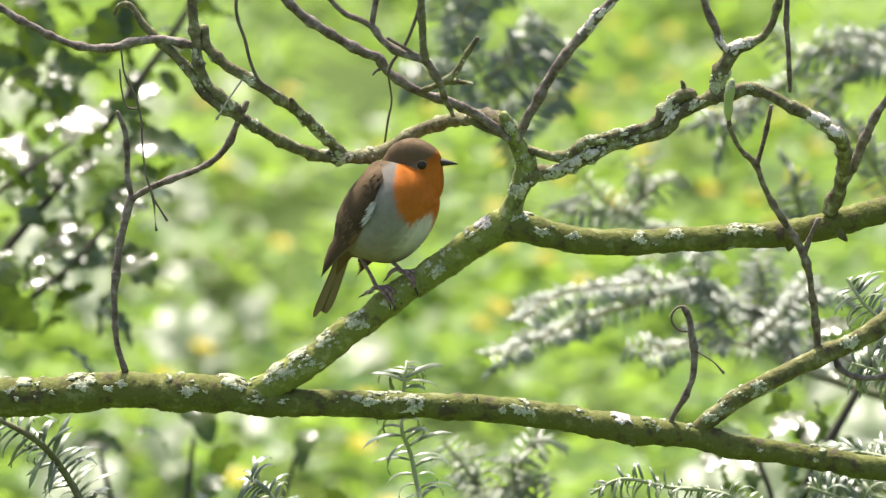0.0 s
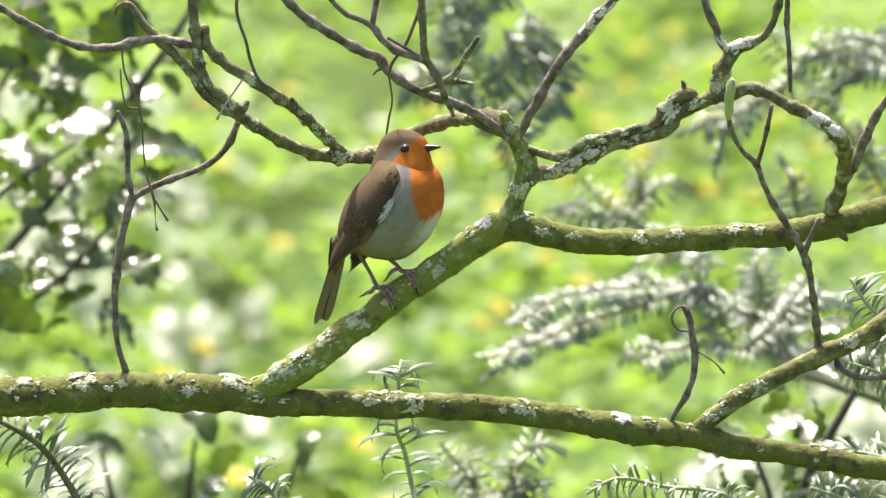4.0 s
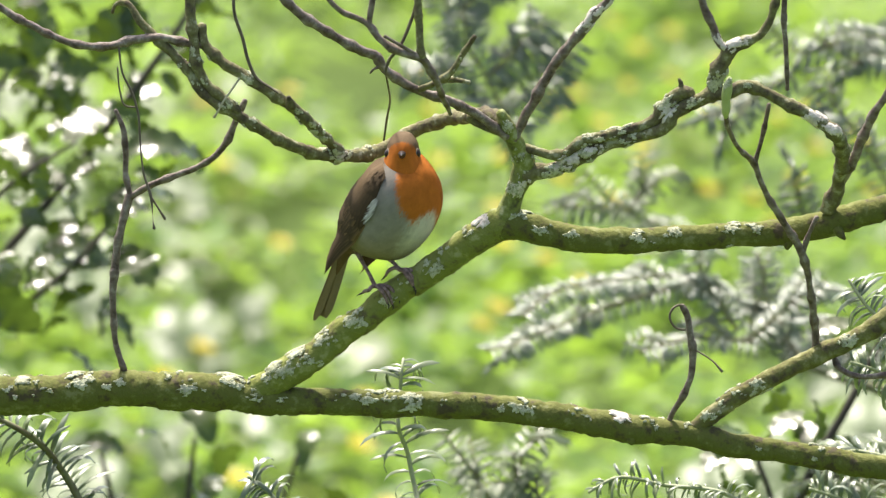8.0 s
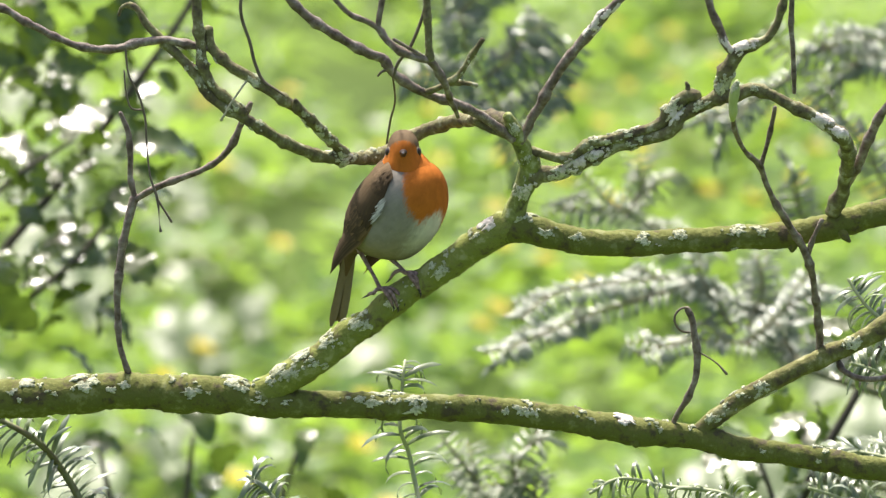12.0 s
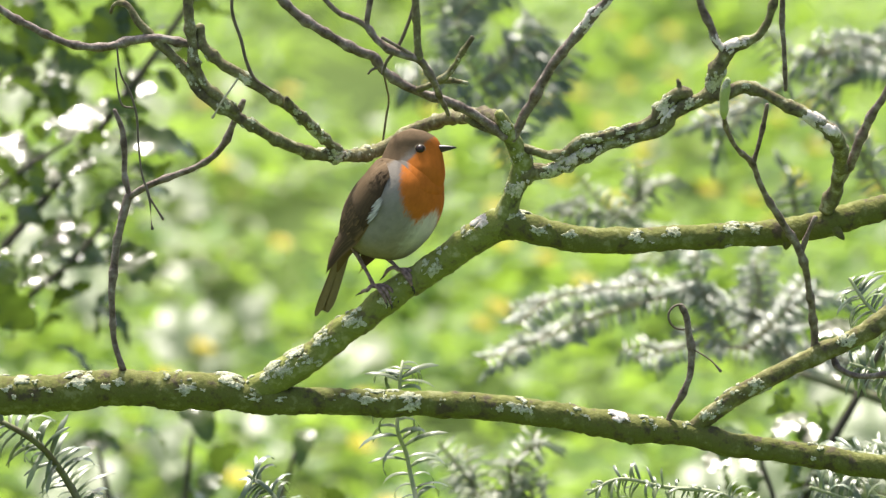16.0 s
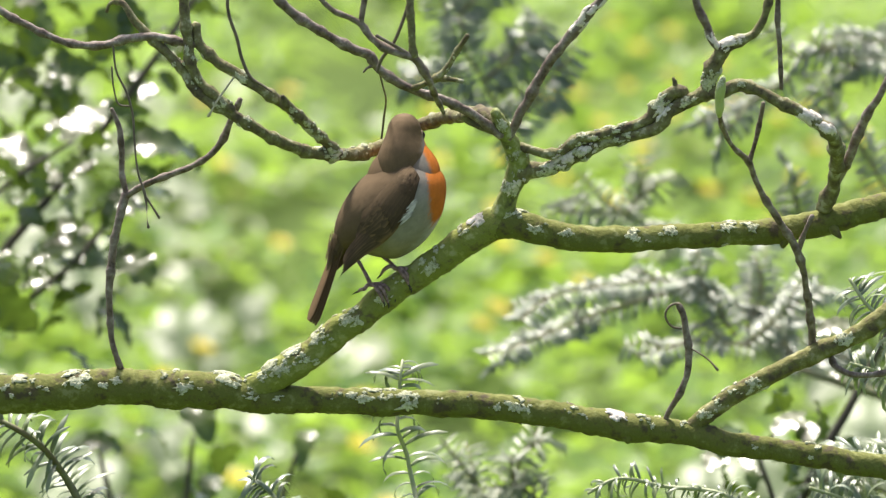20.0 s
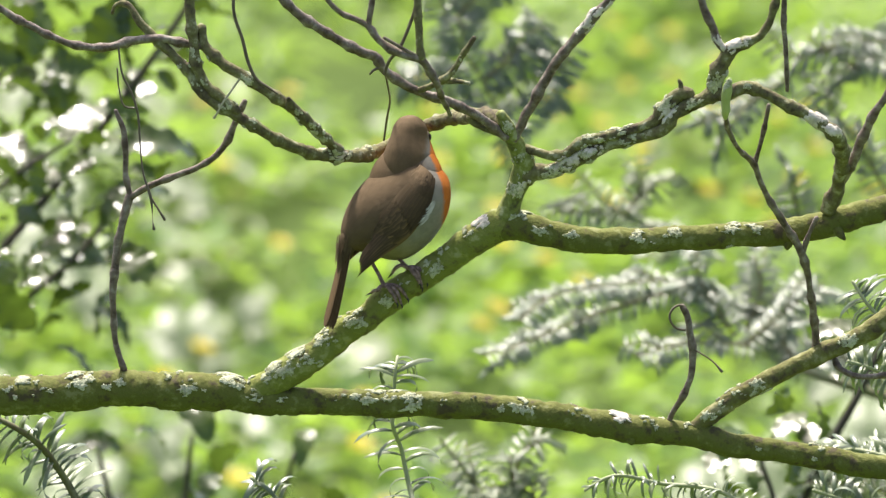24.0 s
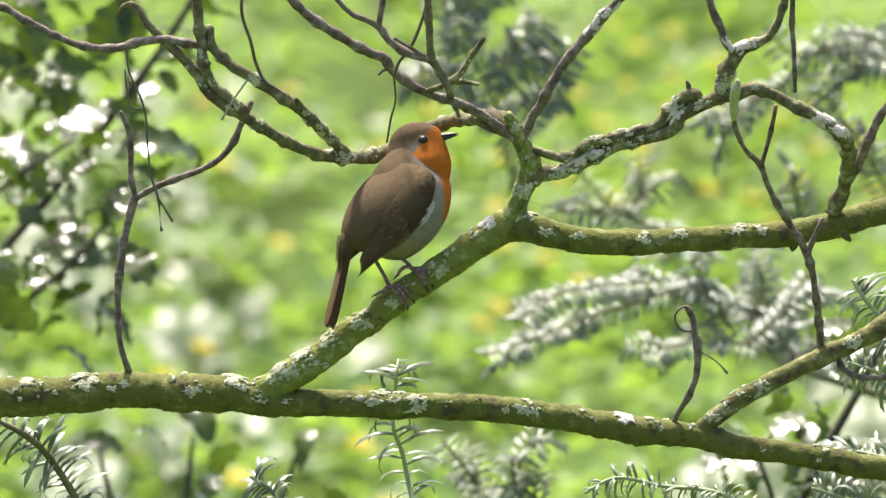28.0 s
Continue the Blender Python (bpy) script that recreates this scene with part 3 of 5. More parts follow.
def streak(p, n):
    """Faint barbs that run down the plumage: a factor for its pigment."""
    return 1 + 0.1 * noise.noise(Vector((p[0] * 0.16, p[1] * 0.16, p[2] * 0.035 + n))) + 0.07 * noise.noise(Vector((p[0] * 0.6, p[1] * 0.6, p[2] * 0.1 + n)))


def body_pigment(u, w):
    p = body_point(u, w) / PX
    z = p[2]
    phi = bearing(p, np.interp(z, (50, 110, 170, 220, 260), (-45, -14, 3, 18, 28)))
    n = noise.noise(Vector((p[0] * 0.09, p[1] * 0.09, z * 0.03))) + 0.8 * noise.noise(Vector((p[0] * 0.35, p[1] * 0.35, z * 0.06)))
    low = np.interp(phi, (0, 12, 26, 44, 58, 72), (136, 128, 113, 132, 168, 236))
    bib = smooth(low - 9, low + 9, z + 8 * n) * (1 - smooth(-5, 5, phi + 5 * n - np.interp(z, (150, 200, 232), (60, 61, 74))))
    edge = np.interp(z, (40, 90, 150, 215, 236), (126, 118, 106, 92, 94))
    back = smooth(edge - 8, edge + 8, phi + 6 * n)
    white = (1 - smooth(16, 40, phi + 8 * n)) * smooth(42, 84, z)
    c = GREY + (WHITE - GREY) * white
    c = c + (CHEEK - c) * smooth(165, 205, z)
    c = c + (BUFF - c) * 0.75 * (1 - smooth(50, 105, z + 8 * n)) * (1 - 0.6 * white)
    c = c + (ORANGE - c) * bib
    return (c + (BROWN - c) * back) * streak(p, 0)


def paint(bm, pigments):
    layer = bm.verts.layers.float_color.new("pigment")
    for v, c in zip(bm.verts, pigments):
        v[layer] = (*c, 1)


def plumes(bm, pigments, normals, place, pigment, count, length, width, rnd, fall=-1):
    """Fine overlapping barbs that hug a surface place(u, w); fall: the way of u in which they lie."""
    for k in range(count):
        u, w = rnd.uniform(0.06, 0.94), rnd.uniform(0, 2 * math.pi)
        l, h = length * rnd.uniform(0.6, 1.3), width * rnd.uniform(0.6, 1.4)
        p, r = place(u, w), place(u, w + 0.03)
        q = place(u + 0.02 * fall, w)
        run = np.linalg.norm(q - p) + 1e-9
        down, side = (q - p) / run, (r - p) / (np.linalg.norm(r - p) + 1e-12)
        out = np.cross(down, side)
        if out @ (p - place(u, w + math.pi)) < 0:
            out = -out
        du, dw = 0.02 * fall * l / run, rnd.gauss(0, 0.04)
        mid, tip = place(min(max(u + du * 0.55, 0), 1), w + dw * 0.5), place(min(max(u + du, 0), 1), w + dw)
        lift = rnd.uniform(0.00003, 0.00012)
        vs = [bm.verts.new(x) for x in (p - out * 0.00006, mid + side * h / 2 + out * lift * 0.5, tip + out * lift, mid - side * h / 2 + out * lift * 0.5)]
        bm.faces.new(vs)
        normals += [out] * 4
        c = pigment(u, w) * rnd.uniform(0.94, 1.06)
        pigments += [c, c, c * 1.02, c]


def shell(place, pigment, nu, nw):
    bm = bmesh.new()
    pigments, normals = [], []
    rings = []
    for i in range(nu + 1):
        ring = []
        for j in range(nw):
            w = 2 * math.pi * j / nw
            ring.append(bm.verts.new(place(i / nu, w)))
            pigments.append(pigment(i / nu, w))
            u = min(max(i / nu, 0.02), 0.98)
            out = np.cross(place(u + 0.01, w) - place(u - 0.01, w), place(u, w + 0.02) - place(u, w - 0.02))
            normals.append(out if out @ (place(u, w) - place(u, w + math.pi)) > 0 else -out)
        rings.append(ring)
    for a, b in zip(rings, rings[1:]):
        for j in range(nw):
            bm.faces.new((a[j], a[(j + 1) % nw], b[(j + 1) % nw], b[j]))
    bm.faces.new(rings[0])
    bm.faces.new(rings[-1])
    return bm, pigments, normals


rnd = random.Random(4)
bm, pig, nor = shell(body_point, body_pigment, 84, 96)
plumes(bm, pig, nor, body_point, body_pigment, 6500, 0.0042, 0.0006, rnd)
paint(bm, pig)
robin_body = part("body", bm, PLUMAGE, robin, "round body, brown back, orange breast, grey-white belly", nor)

# Head and throat: height, reach forward, reach back, half width; the lowest rows sink into the neck.
HEAD_ROWS = [(-100, 22, 60, 26), (-86, 34, 67, 34), (-72, 43, 70, 40), (-57, 50, 70.5, 43.5), (-43, 54, 70, 44.5), (-30, 54.5, 67.5, 43.5), (-17, 53.5, 64, 38.5), (-4, 52.5, 58.5, 33), (9, 51, 51.5, 29), (22, 45, 44, 26), (31, 35, 36, 21), (38.5, 20, 22, 14), (42, 3, 5, 3)]


def row_point(table, u, w):
    f = u * (len(table) - 1)
    i = min(int(f), len(table) - 2)
    a, b, c, d = [np.array(table[min(max(k, 0), len(table) - 1)], float) for k in (i - 1, i, i + 1, i + 2)]
    f -= i
    z, front, rear, lat = 0.5 * (2 * b + (c - a) * f + (2 * a - 5 * b + 4 * c - d) * f * f + (3 * b - a - 3 * c + d) * f ** 3)
    x = math.cos(w)
    return np.array(((front if x > 0 else rear) * x, lat * math.sin(w), z - 2 * x * x)) * PX


def head_point(u, w):
    """The head: u from the throat to the crown, w round it, 0 the bill."""
    return row_point(HEAD_ROWS, u, w)


def head_pigment(u, w):
    p = head_point(u, w) / PX
    n = noise.noise(Vector(p) * 0.13) + 0.7 * noise.noise(Vector(p) * 0.4)
    mask = p[0] + 2.5 * n - np.interp(p[2], (-100, -40, -25, -8, 5, 14, 24, 34), (-14, -14, -9, 10, 22, 29, 41, 62))
    c = BROWN + (CHEEK - BROWN) * smooth(-26, -6, mask) * (1 - smooth(-4, 18, p[2]))
    orange = ORANGE * (1 - 0.3 * smooth(0, 16, p[2]) * smooth(20, 34, p[0]))
    return (c + (orange - c) * smooth(-4, 4, mask)) * streak(p, 3)


bm, pig, nor = shell(head_point, head_pigment, 60, 72)
plumes(bm, pig, nor, head_point, head_pigment, 3000, 0.0022, 0.0004, rnd)
paint(bm, pig)
robin_head = part("head", bm, PLUMAGE, robin, "brown crown, orange face and throat", nor)


# Neck: a cone of loose plumage between breast and head; rows as for the head, about the head's centre.
NECK_AT = (26, 250)
NECK_ROWS = [(-112, 22, 44, 34), (-92, 44, 66, 56), (-74, 57, 74, 65), (-57, 57, 72, 61), (-42, 54, 66, 54), (-29, 48, 57, 45), (-17, 39, 45, 35), (-5, 27, 30, 23), (5, 8, 8, 8)]


def neck_point(u, w):
    return row_point(NECK_ROWS, u, w)


def neck_pigment(u, w):
    p = neck_point(u, w) / PX
    n = noise.noise(Vector(p) * 0.1) + 0.7 * noise.noise(Vector(p) * 0.35)
    phi = bearing(p, 0) + 5 * n
    c = CHEEK + (BROWN - CHEEK) * smooth(84, 108, phi)
    return (c + (ORANGE - c) * (1 - smooth(62, 72, phi))) * streak(p, 7)


bm, pig, nor = shell(neck_point, neck_pigment, 56, 84)
plumes(bm, pig, nor, neck_point, neck_pigment, 3600, 0.0036, 0.0006, rnd)
paint(bm, pig)
robin_neck = part("neck", bm, PLUMAGE, robin, "loose neck plumage, orange before and brown behind", nor)


def bill(name, rise):
    bm = bmesh.new()
    path = []
    for i in range(9):
        f = i / 8
        r = (9.5 if rise > 0 else 7.5) * (1 - f) ** 0.8 + 0.5
        path.append((44 * PX + 36 * PX * f, 0, (rise * (3.4 - 2.6 * f) + 1.5 + 4 * f - 3 * f * f) * PX, r * PX))
    path = np.array(path)
    tube(bm, path, 12)
    for v in bm.verts:
        v.co.y *= 0.8
        v.co.z = (v.co.z - 1.5 * PX) * 0.66 + 1.5 * PX
    return part(name, bm, HORN, robin_head, "dark pointed bill")


bill("upper_bill", 1)
lower_bill = bill("lower_bill", -1)
bm = bmesh.new()
tube(bm, np.array([(43, 0, 4.6, 5.4), (50, 0, 5, 5.2), (57, 0, 5, 4.3), (64, 0, 4.8, 2.8), (71, 0, 4.2, 1.0)]) * PX, 10)
for v in bm.verts:
    v.co.z *= 0.8
part("mouth", bm, MOUTH, lower_bill, "dull pink lining of the bill")
for side in (-1, 1):
    bm = bmesh.new()
    bmesh.ops.create_uvsphere(bm, u_segments=20, v_segments=14, radius=9.4 * PX)
    e = part("eye", bm, EYE_BLACK, robin_head, "round glossy black-brown eye")
    e.location = Vector((20.5, side * 22.6, 3)) * PX
    bm = bmesh.new()
    ring = [(math.cos(a) * 9.4 * PX, 0, math.sin(a) * 9.0 * PX, 1.0 * PX) for a in np.linspace(0, 2 * math.pi, 25)]
    tube(bm, np.array(ring), 6)
    paint(bm, [BUFF * 0.85 for v in bm.verts])
    e = part("eye_ring", bm, PLUMAGE, robin_head, "thin buff ring round the eye")
    e.location = Vector((21.5, side * 26.8, 3)) * PX
    e.rotation_euler = (radians(6 * side), 0, radians(-16 * side))

# Half width of the body by its profile, for what lies on the flank.
PROFILE = [(body_point(u, 0) / PX, body_point(u, math.pi) / PX, abs(body_point(u, math.pi / 2)[1]) / PX) for u in np.linspace(0, 1, 61)]
PROFILE_MID = np.array([(a + b) / 2 for a, b, c in PROFILE])
PROFILE_HALF = np.array([np.linalg.norm(a - b) / 2 for a, b, c in PROFILE])
PROFILE_AXIS = np.array([(a - b) / np.linalg.norm(a - b) for a, b, c in PROFILE])
PROFILE_WIDE = np.array([c for a, b, c in PROFILE])


def flank(x, z):
    """Half width of the body at a place of its profile."""
    d = np.array((x, 0, z)) - PROFILE_MID
    t = (d * PROFILE_AXIS).sum(1)
    off = np.linalg.norm(d - PROFILE_AXIS * t[:, None], axis=1)
    ok = (off < 9) & (abs(t) < PROFILE_HALF)
    return float((PROFILE_WIDE * np.sqrt(np.maximum(0, 1 - (t / PROFILE_HALF) ** 2)))[ok].max()) if ok.any() else 0.0


def vane(name, rows, out, colours, parent, thick=0.7, under=None):
    """One feather: rows of (lower edge, shaft, upper edge); a thin lens in section. colours: lower edge, shaft, upper edge; under: the pigment beneath."""
    bm = bmesh.new()
    rings, pig, nor = [], [], []
    for i, (a, b, c) in enumerate(rows):
        o = out(i)
        t = o * thick * PX
        fade = 1 - 0.18 * i / len(rows)
        tilt = (c - a) / (np.linalg.norm(c - a) + 1e-9) * 0.22
        rings.append([bm.verts.new(x) for x in (a + t * 0.1, b + t, c + t * 0.1, c - t * 0.1, b - t, a - t * 0.1)])
        low = [under, under, under] if under is not None else colours[::-1]
        pig += [k * fade for k in (*colours, *low)]
        nor += [o - tilt, o, o + tilt, tilt - o, -o, -tilt - o]
    for r0, r1 in zip(rings, rings[1:]):
        for j in (0, 1, 3, 4):
            bm.faces.new((r0[j], r0[j + 1], r1[j + 1], r1[j]))
    paint(bm, pig)
    return part(name, bm, PLUMAGE, parent, "", nor)


# The folded wing's lower edge, middle and upper edge from shoulder to tip (forward, outward, up), in units of PX.
WING_LOW = spline([(30, 48, 194), (13, 70, 144), (-22, 71, 93), (-69, 64, 57), (-109, 57, 24)], 2.0)
WING_MID = spline([(22, 52, 209), (-10, 71, 169), (-46, 73, 118), (-86, 64, 71), (-113, 57, 26)], 2.0)
WING_TOP = spline([(8, 42, 222), (-31, 47, 188), (-70, 46, 138), (-99, 43, 88), (-115, 51, 28)], 2.0)


def wing(side):
    """A folded wing: shoulder coverts over rows of flight feathers, laid along the flank."""
    cache = {}

    def along(curve, p):
        f = min(max(p, 0), 1) * (len(curve) - 1)
        i = min(int(f), len(curve) - 2)
        return curve[i] + (curve[i + 1] - curve[i]) * (f - i)

    def at(p, q, lift=0.0):
        key = (round(p, 3), round(q, 3))
        if key not in cache:
            a, b, c = along(WING_LOW, p), along(WING_MID, p), along(WING_TOP, p)
            v = a * (q - 0.5) * (q - 1) * 2 - b * q * (q - 1) * 4 + c * q * (q - 0.5) * 2
            v[1] = max(v[1], flank(v[0], v[2]) + 1.5 * (1 - smooth(0.6, 1, p)))
            cache[key] = v
        v = cache[key]
        return np.array((v[0], side * (v[1] + lift), v[2])) * PX

    def face(p, q):
        a, b = at(min(p + 0.03, 1), q) - at(max(p - 0.03, 0), q), at(p, min(q + 0.1, 1)) - at(p, max(q - 0.1, 0))
        n = np.cross(a, b)
        n /= np.linalg.norm(n) + 1e-12
        return n * (1 if n[1] * side > 0 else -1)

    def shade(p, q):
        # Brown, darkest at the lower edge (q 0) and palest at the upper.
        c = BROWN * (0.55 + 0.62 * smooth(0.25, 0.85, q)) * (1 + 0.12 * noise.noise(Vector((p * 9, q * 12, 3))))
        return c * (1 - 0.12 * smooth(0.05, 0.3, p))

    bm = bmesh.new()
    pig, nor = [], []
    grid = []
    for i in range(23):
        row = []
        for j in range(25):
            p, q = i / 22 * 0.3, j / 24
            row.append(bm.verts.new(at(p, q, -2.5 + 5.5 * math.sin(q * math.pi) ** 0.6 * smooth(0, 0.09, p))))
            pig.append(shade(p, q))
            nor.append(face(p, q))
        grid.append(row)
    for r0, r1 in zip(grid, grid[1:]):
        for j in range(24):
            bm.faces.new((r0[j], r0[j + 1], r1[j + 1], r1[j]))
    for k in range(420):
        p, q = rnd.uniform(0.0, 0.27), rnd.uniform(0.03, 0.97)
        l = rnd.uniform(0.05, 0.09)
        up = [-2.5 + 5.5 * math.sin(q * math.pi) ** 0.6 * smooth(0, 0.09, v) for v in (p, p + l * 0.6, p + l)]
        s, m, t = at(p, q, up[0] - 0.3), at(p + l * 0.6, q, up[1] + 0.1), at(p + l, q, up[2] + 0.12)
        e = (at(p + l * 0.6, min(q + 0.03, 1), up[1] + 0.25) - m) * rnd.uniform(0.5, 0.9)
        vs = [bm.verts.new(x) for x in (s, m + e, t, m - e)]
        bm.faces.new(vs)
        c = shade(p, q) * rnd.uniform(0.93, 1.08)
        pig += [c, c, c * 1.05, c]
        nor += [face(p, q)] * 4
    paint(bm, pig)
    ob = part("wing", bm, PLUMAGE, robin, "folded brown wing with darker flight feathers", nor)

    def quill(name, p0, p1, q0, q1, hw, lift, colours, n=12):
        rows = []
        for i in range(n):
            t = i / (n - 1)
            p, q = p0 + (p1 - p0) * t, q0 + (q1 - q0) * t
            w = hw * (0.7 + 0.3 * smooth(0, 0.3, t)) * math.sqrt(max(0.02, 1 - smooth(0.72, 1.04, t) ** 2 * 1.0))
            up = lift * smooth(0, 0.25, t) - 2.5 * (1 - smooth(0, 0.2, t))
            rows.append([at(p, min(max(q + d * w, 0), 1), up + 0.4 * d) for d in (-1, 0, 1)])
        vane(name, rows, lambda i: face(p0 + (p1 - p0) * i / (n - 1), q0 + (q1 - q0) * i / (n - 1)), colours, ob)

    for k in range(6):
        quill("primary_feather", 0.42, 1.0 - 0.022 * k, 0.04 + 0.05 * k, 0.15 + 0.12 * k, 0.08 + 0.012 * k, 0.4 + 0.25 * k, (RUFOUS * 0.92, BROWN * 0.66, BROWN * 0.46))
    for k in range(6):
        quill("secondary_feather", 0.34, 0.86 - 0.045 * k, 0.3 + 0.085 * k, 0.42 + 0.075 * k, 0.08, 1.5 + 0.25 * k, (RUFOUS * 0.88, BROWN * 0.74, BROWN * 0.5))
    for k in range(3):
        quill("tertial_feather", 0.28, 0.66 - 0.06 * k, 0.72 + 0.09 * k, 0.74 + 0.08 * k, 0.09, 2.6 + 0.3 * k, (RUFOUS * 0.92, BROWN * 0.85, BROWN * 0.62))
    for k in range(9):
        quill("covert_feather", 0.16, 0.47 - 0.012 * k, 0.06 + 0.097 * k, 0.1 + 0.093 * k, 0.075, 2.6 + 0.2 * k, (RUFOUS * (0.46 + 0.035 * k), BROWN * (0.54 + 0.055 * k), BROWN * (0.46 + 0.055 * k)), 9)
    bm = bmesh.new()
    pig = []
    for k in range(34):  # loose white plumes of the flank that lie over the wing's edge
        p = 0.2 + 0.16 * rnd.random()
        s, e = at(p, 0.0, 4), at(p, 0.2, 6.5)
        way = at(p + 0.05, 0.0, 4) - s
        way /= np.linalg.norm(way)
        over = (e - s) / np.linalg.norm(e - s)
        s = s - way * 4 * PX - over * rnd.uniform(0, 7) * PX
        d = (way * rnd.uniform(9, 20) + over * rnd.uniform(1, 9)) * PX + np.array((0, side * 2.2 * PX, 0))
        h = over * rnd.uniform(0.8, 1.8) * PX
        vs = [bm.verts.new(x) for x in (s - d * 0.4, s + d * 0.5 + h, s + d, s + d * 0.5 - h)]
        bm.faces.new(vs)
        pig += [WHITE * rnd.uniform(0.6, 1.15)] * 4
    paint(bm, pig)
    part("plume_tuft", bm, PLUMAGE, ob, "loose white plumes at the wing's edge")
    return ob


robin_wings = [wing(-1), wing(1)]

# Tail: a narrow fan of eight feathers hinged at the rump.
TAIL_AT = Vector((-95, 0, 76)) * PX
bm = bmesh.new()
tube(bm, spline(np.array([(14, 0, 16, 20), (2, 0, 0, 18.5), (-6, 0, -18, 14.5), (-13, 0, -40, 9.5), (-18, 0, -58, 5)]) * PX, 0.001), 20)
pig = [BROWN * streak(v.co / PX, 11) for v in bm.verts]
for k in range(160):
    w, h = rnd.uniform(0, 6.28), rnd.uniform(-34, 8)
    r = 17.5 + h * 0.2
    c = Vector((-2 + h * 0.34, 0, h)) + Vector((math.cos(w) * r, math.sin(w) * r, 0))
    vs = [bm.verts.new((c + Vector(d)) * PX) for d in ((0, -1.2, 4), (-5 - 1.5 * math.cos(w), -1.5 * math.sin(w), -13), (0, 1.2, 4))]
    bm.faces.new(vs)
    pig += [BROWN * rnd.uniform(0.9, 1.15)] * 3
paint(bm, pig)
TAIL_FACE = np.array((-0.97, 0, 0.24))
robin_tail = part("tail", bm, PLUMAGE, robin, "long narrow brown tail with a notched tip")
for k in range(8):
    f = (k - 3.5) / 3.5
    rows = []
    for i in range(12):
        t = i / 11
        x, z = -38 * t - 6 * t * t, -152 * t * (1 - 0.045 * (1 - abs(f)))
        hw = (8.5 + 3.0 * t) * math.sqrt(max(0.03, 1 - smooth(0.8, 1.03, t) ** 2))
        rows.append([np.array((x - 2.2 * (3.5 - abs(f * 3.5)) + 2 * abs(f), f * (7 + 7 * t) + d * hw, z)) * PX for d in (-1, 0, 1)])
    vane("tail_feather", rows, lambda i: TAIL_FACE, (RUFOUS * 0.75, RUFOUS * 0.86, RUFOUS * 0.75), robin_tail, 0.6, BUFF * 0.85)


def leg(heel, foot, reach):
    """A thin shank with three toes ahead and one behind, gripping the bough. Places in units of PX from between the feet."""
    h, f = np.array(heel, float), np.array(foot, float)
    bm = bmesh.new()
    shank = [(*(h + (h - f) * 0.5), 5.4), (*h, 4.0), (*(h * 0.5 + f * 0.5 + np.array((1, 0, 0))), 3.3), (*f, 4.2)]
    tube(bm, spline(np.array(shank) * PX, 0.0012), 10, 0.08, 900)
    ob = part("leg", bm, LEG_SKIN, robin, "thin pinkish-brown leg")
    for way in reach:
        a = np.array(way[:3], float)
        b = np.array(way[3:], float)
        bm = bmesh.new()
        toe = [(*f, 4.0), (*(f + a * 0.5 + np.array((0, -1, 3))), 3.5), (*(f + a + np.array((0, -1, 0))), 3.7), (*(f + a * 0.4 + b * 0.6 + np.array((0, -2, 2))), 3.1), (*(f + b), 2.4)]
        tube(bm, spline(np.array(toe) * PX, 0.001), 10, 0.14, 1100)
        part("toe", bm, LEG_SKIN, ob)
        bm = bmesh.new()
        d = (b - a) / np.linalg.norm(b - a)
        e = f + b
        tube(bm, spline(np.array([(*(e - d), 2.2), (*(e + d * 5), 1.7), (*(e + d * 9 + np.array((-3, 1, -2))), 0.4)]) * PX, 0.0008), 6)
        part("claw", bm, HORN, ob)
    return ob


near_leg = leg((-62, 2, 52), (-36, -14, 4), [(20, -6, -8, 30, -4, -32), (12, -8, -10, 22, -8, -30), (26, 2, -3, 40, 4, -22), (-12, -2, -8, -22, 2, -12)])
far_leg = leg((-10, -2, 50), (8, -14, 32), [(18, -6, -8, 26, -4, -34), (10, -8, -8, 22, -8, -28), (24, 2, -4, 34, 4, -26), (-16, -2, 2, -26, 2, -10)])


# ---- yew ----
def needle_mesh(length, width, bend, name, mat):
    """A flat curved yew needle with a raised midrib, along +x, drooping to -z."""
    bm = bmesh.new()
    rows = []
    for i in range(6):
        t = i / 5
        x, z = length * math.sin(bend * t) / bend, -length * (1 - math.cos(bend * t)) / bend
        w = width * 0.5 * min(1, 0.35 + t * 4) * (1 - max(0, t - 0.75) ** 2 * 14)
        rows.append([bm.verts.new((x, s * w, z + (0.25 * width if s == 0 else 0))) for s in (-1, 0, 1)])
    for a, b in zip(rows, rows[1:]):
        for j in range(2):
            bm.faces.new((a[j], b[j], b[j + 1], a[j + 1]))
    bmesh.ops.recalc_face_normals(bm, faces=bm.faces[:])
    me = bpy.data.meshes.new(name)
    bm.to_mesh(me)
    bm.free()
    me.materials.append(mat)
    for p in me.polygons:
        p.use_smooth = True
    return me


NEEDLES = [needle_mesh(0.0155, 0.0017, b, "needle", YEW) for b in (0.35, 0.6, 0.9, 1.2)]
FRESH = [needle_mesh(0.025, 0.003, b, "needle", YEW_FRESH_SHEEN) for b in (1.1, 1.6, 2.1, 2.6)]
DARK = [needle_mesh(0.025, 0.003, b, "needle", YEW) for b in (1.0, 1.5, 2.0, 2.5)]


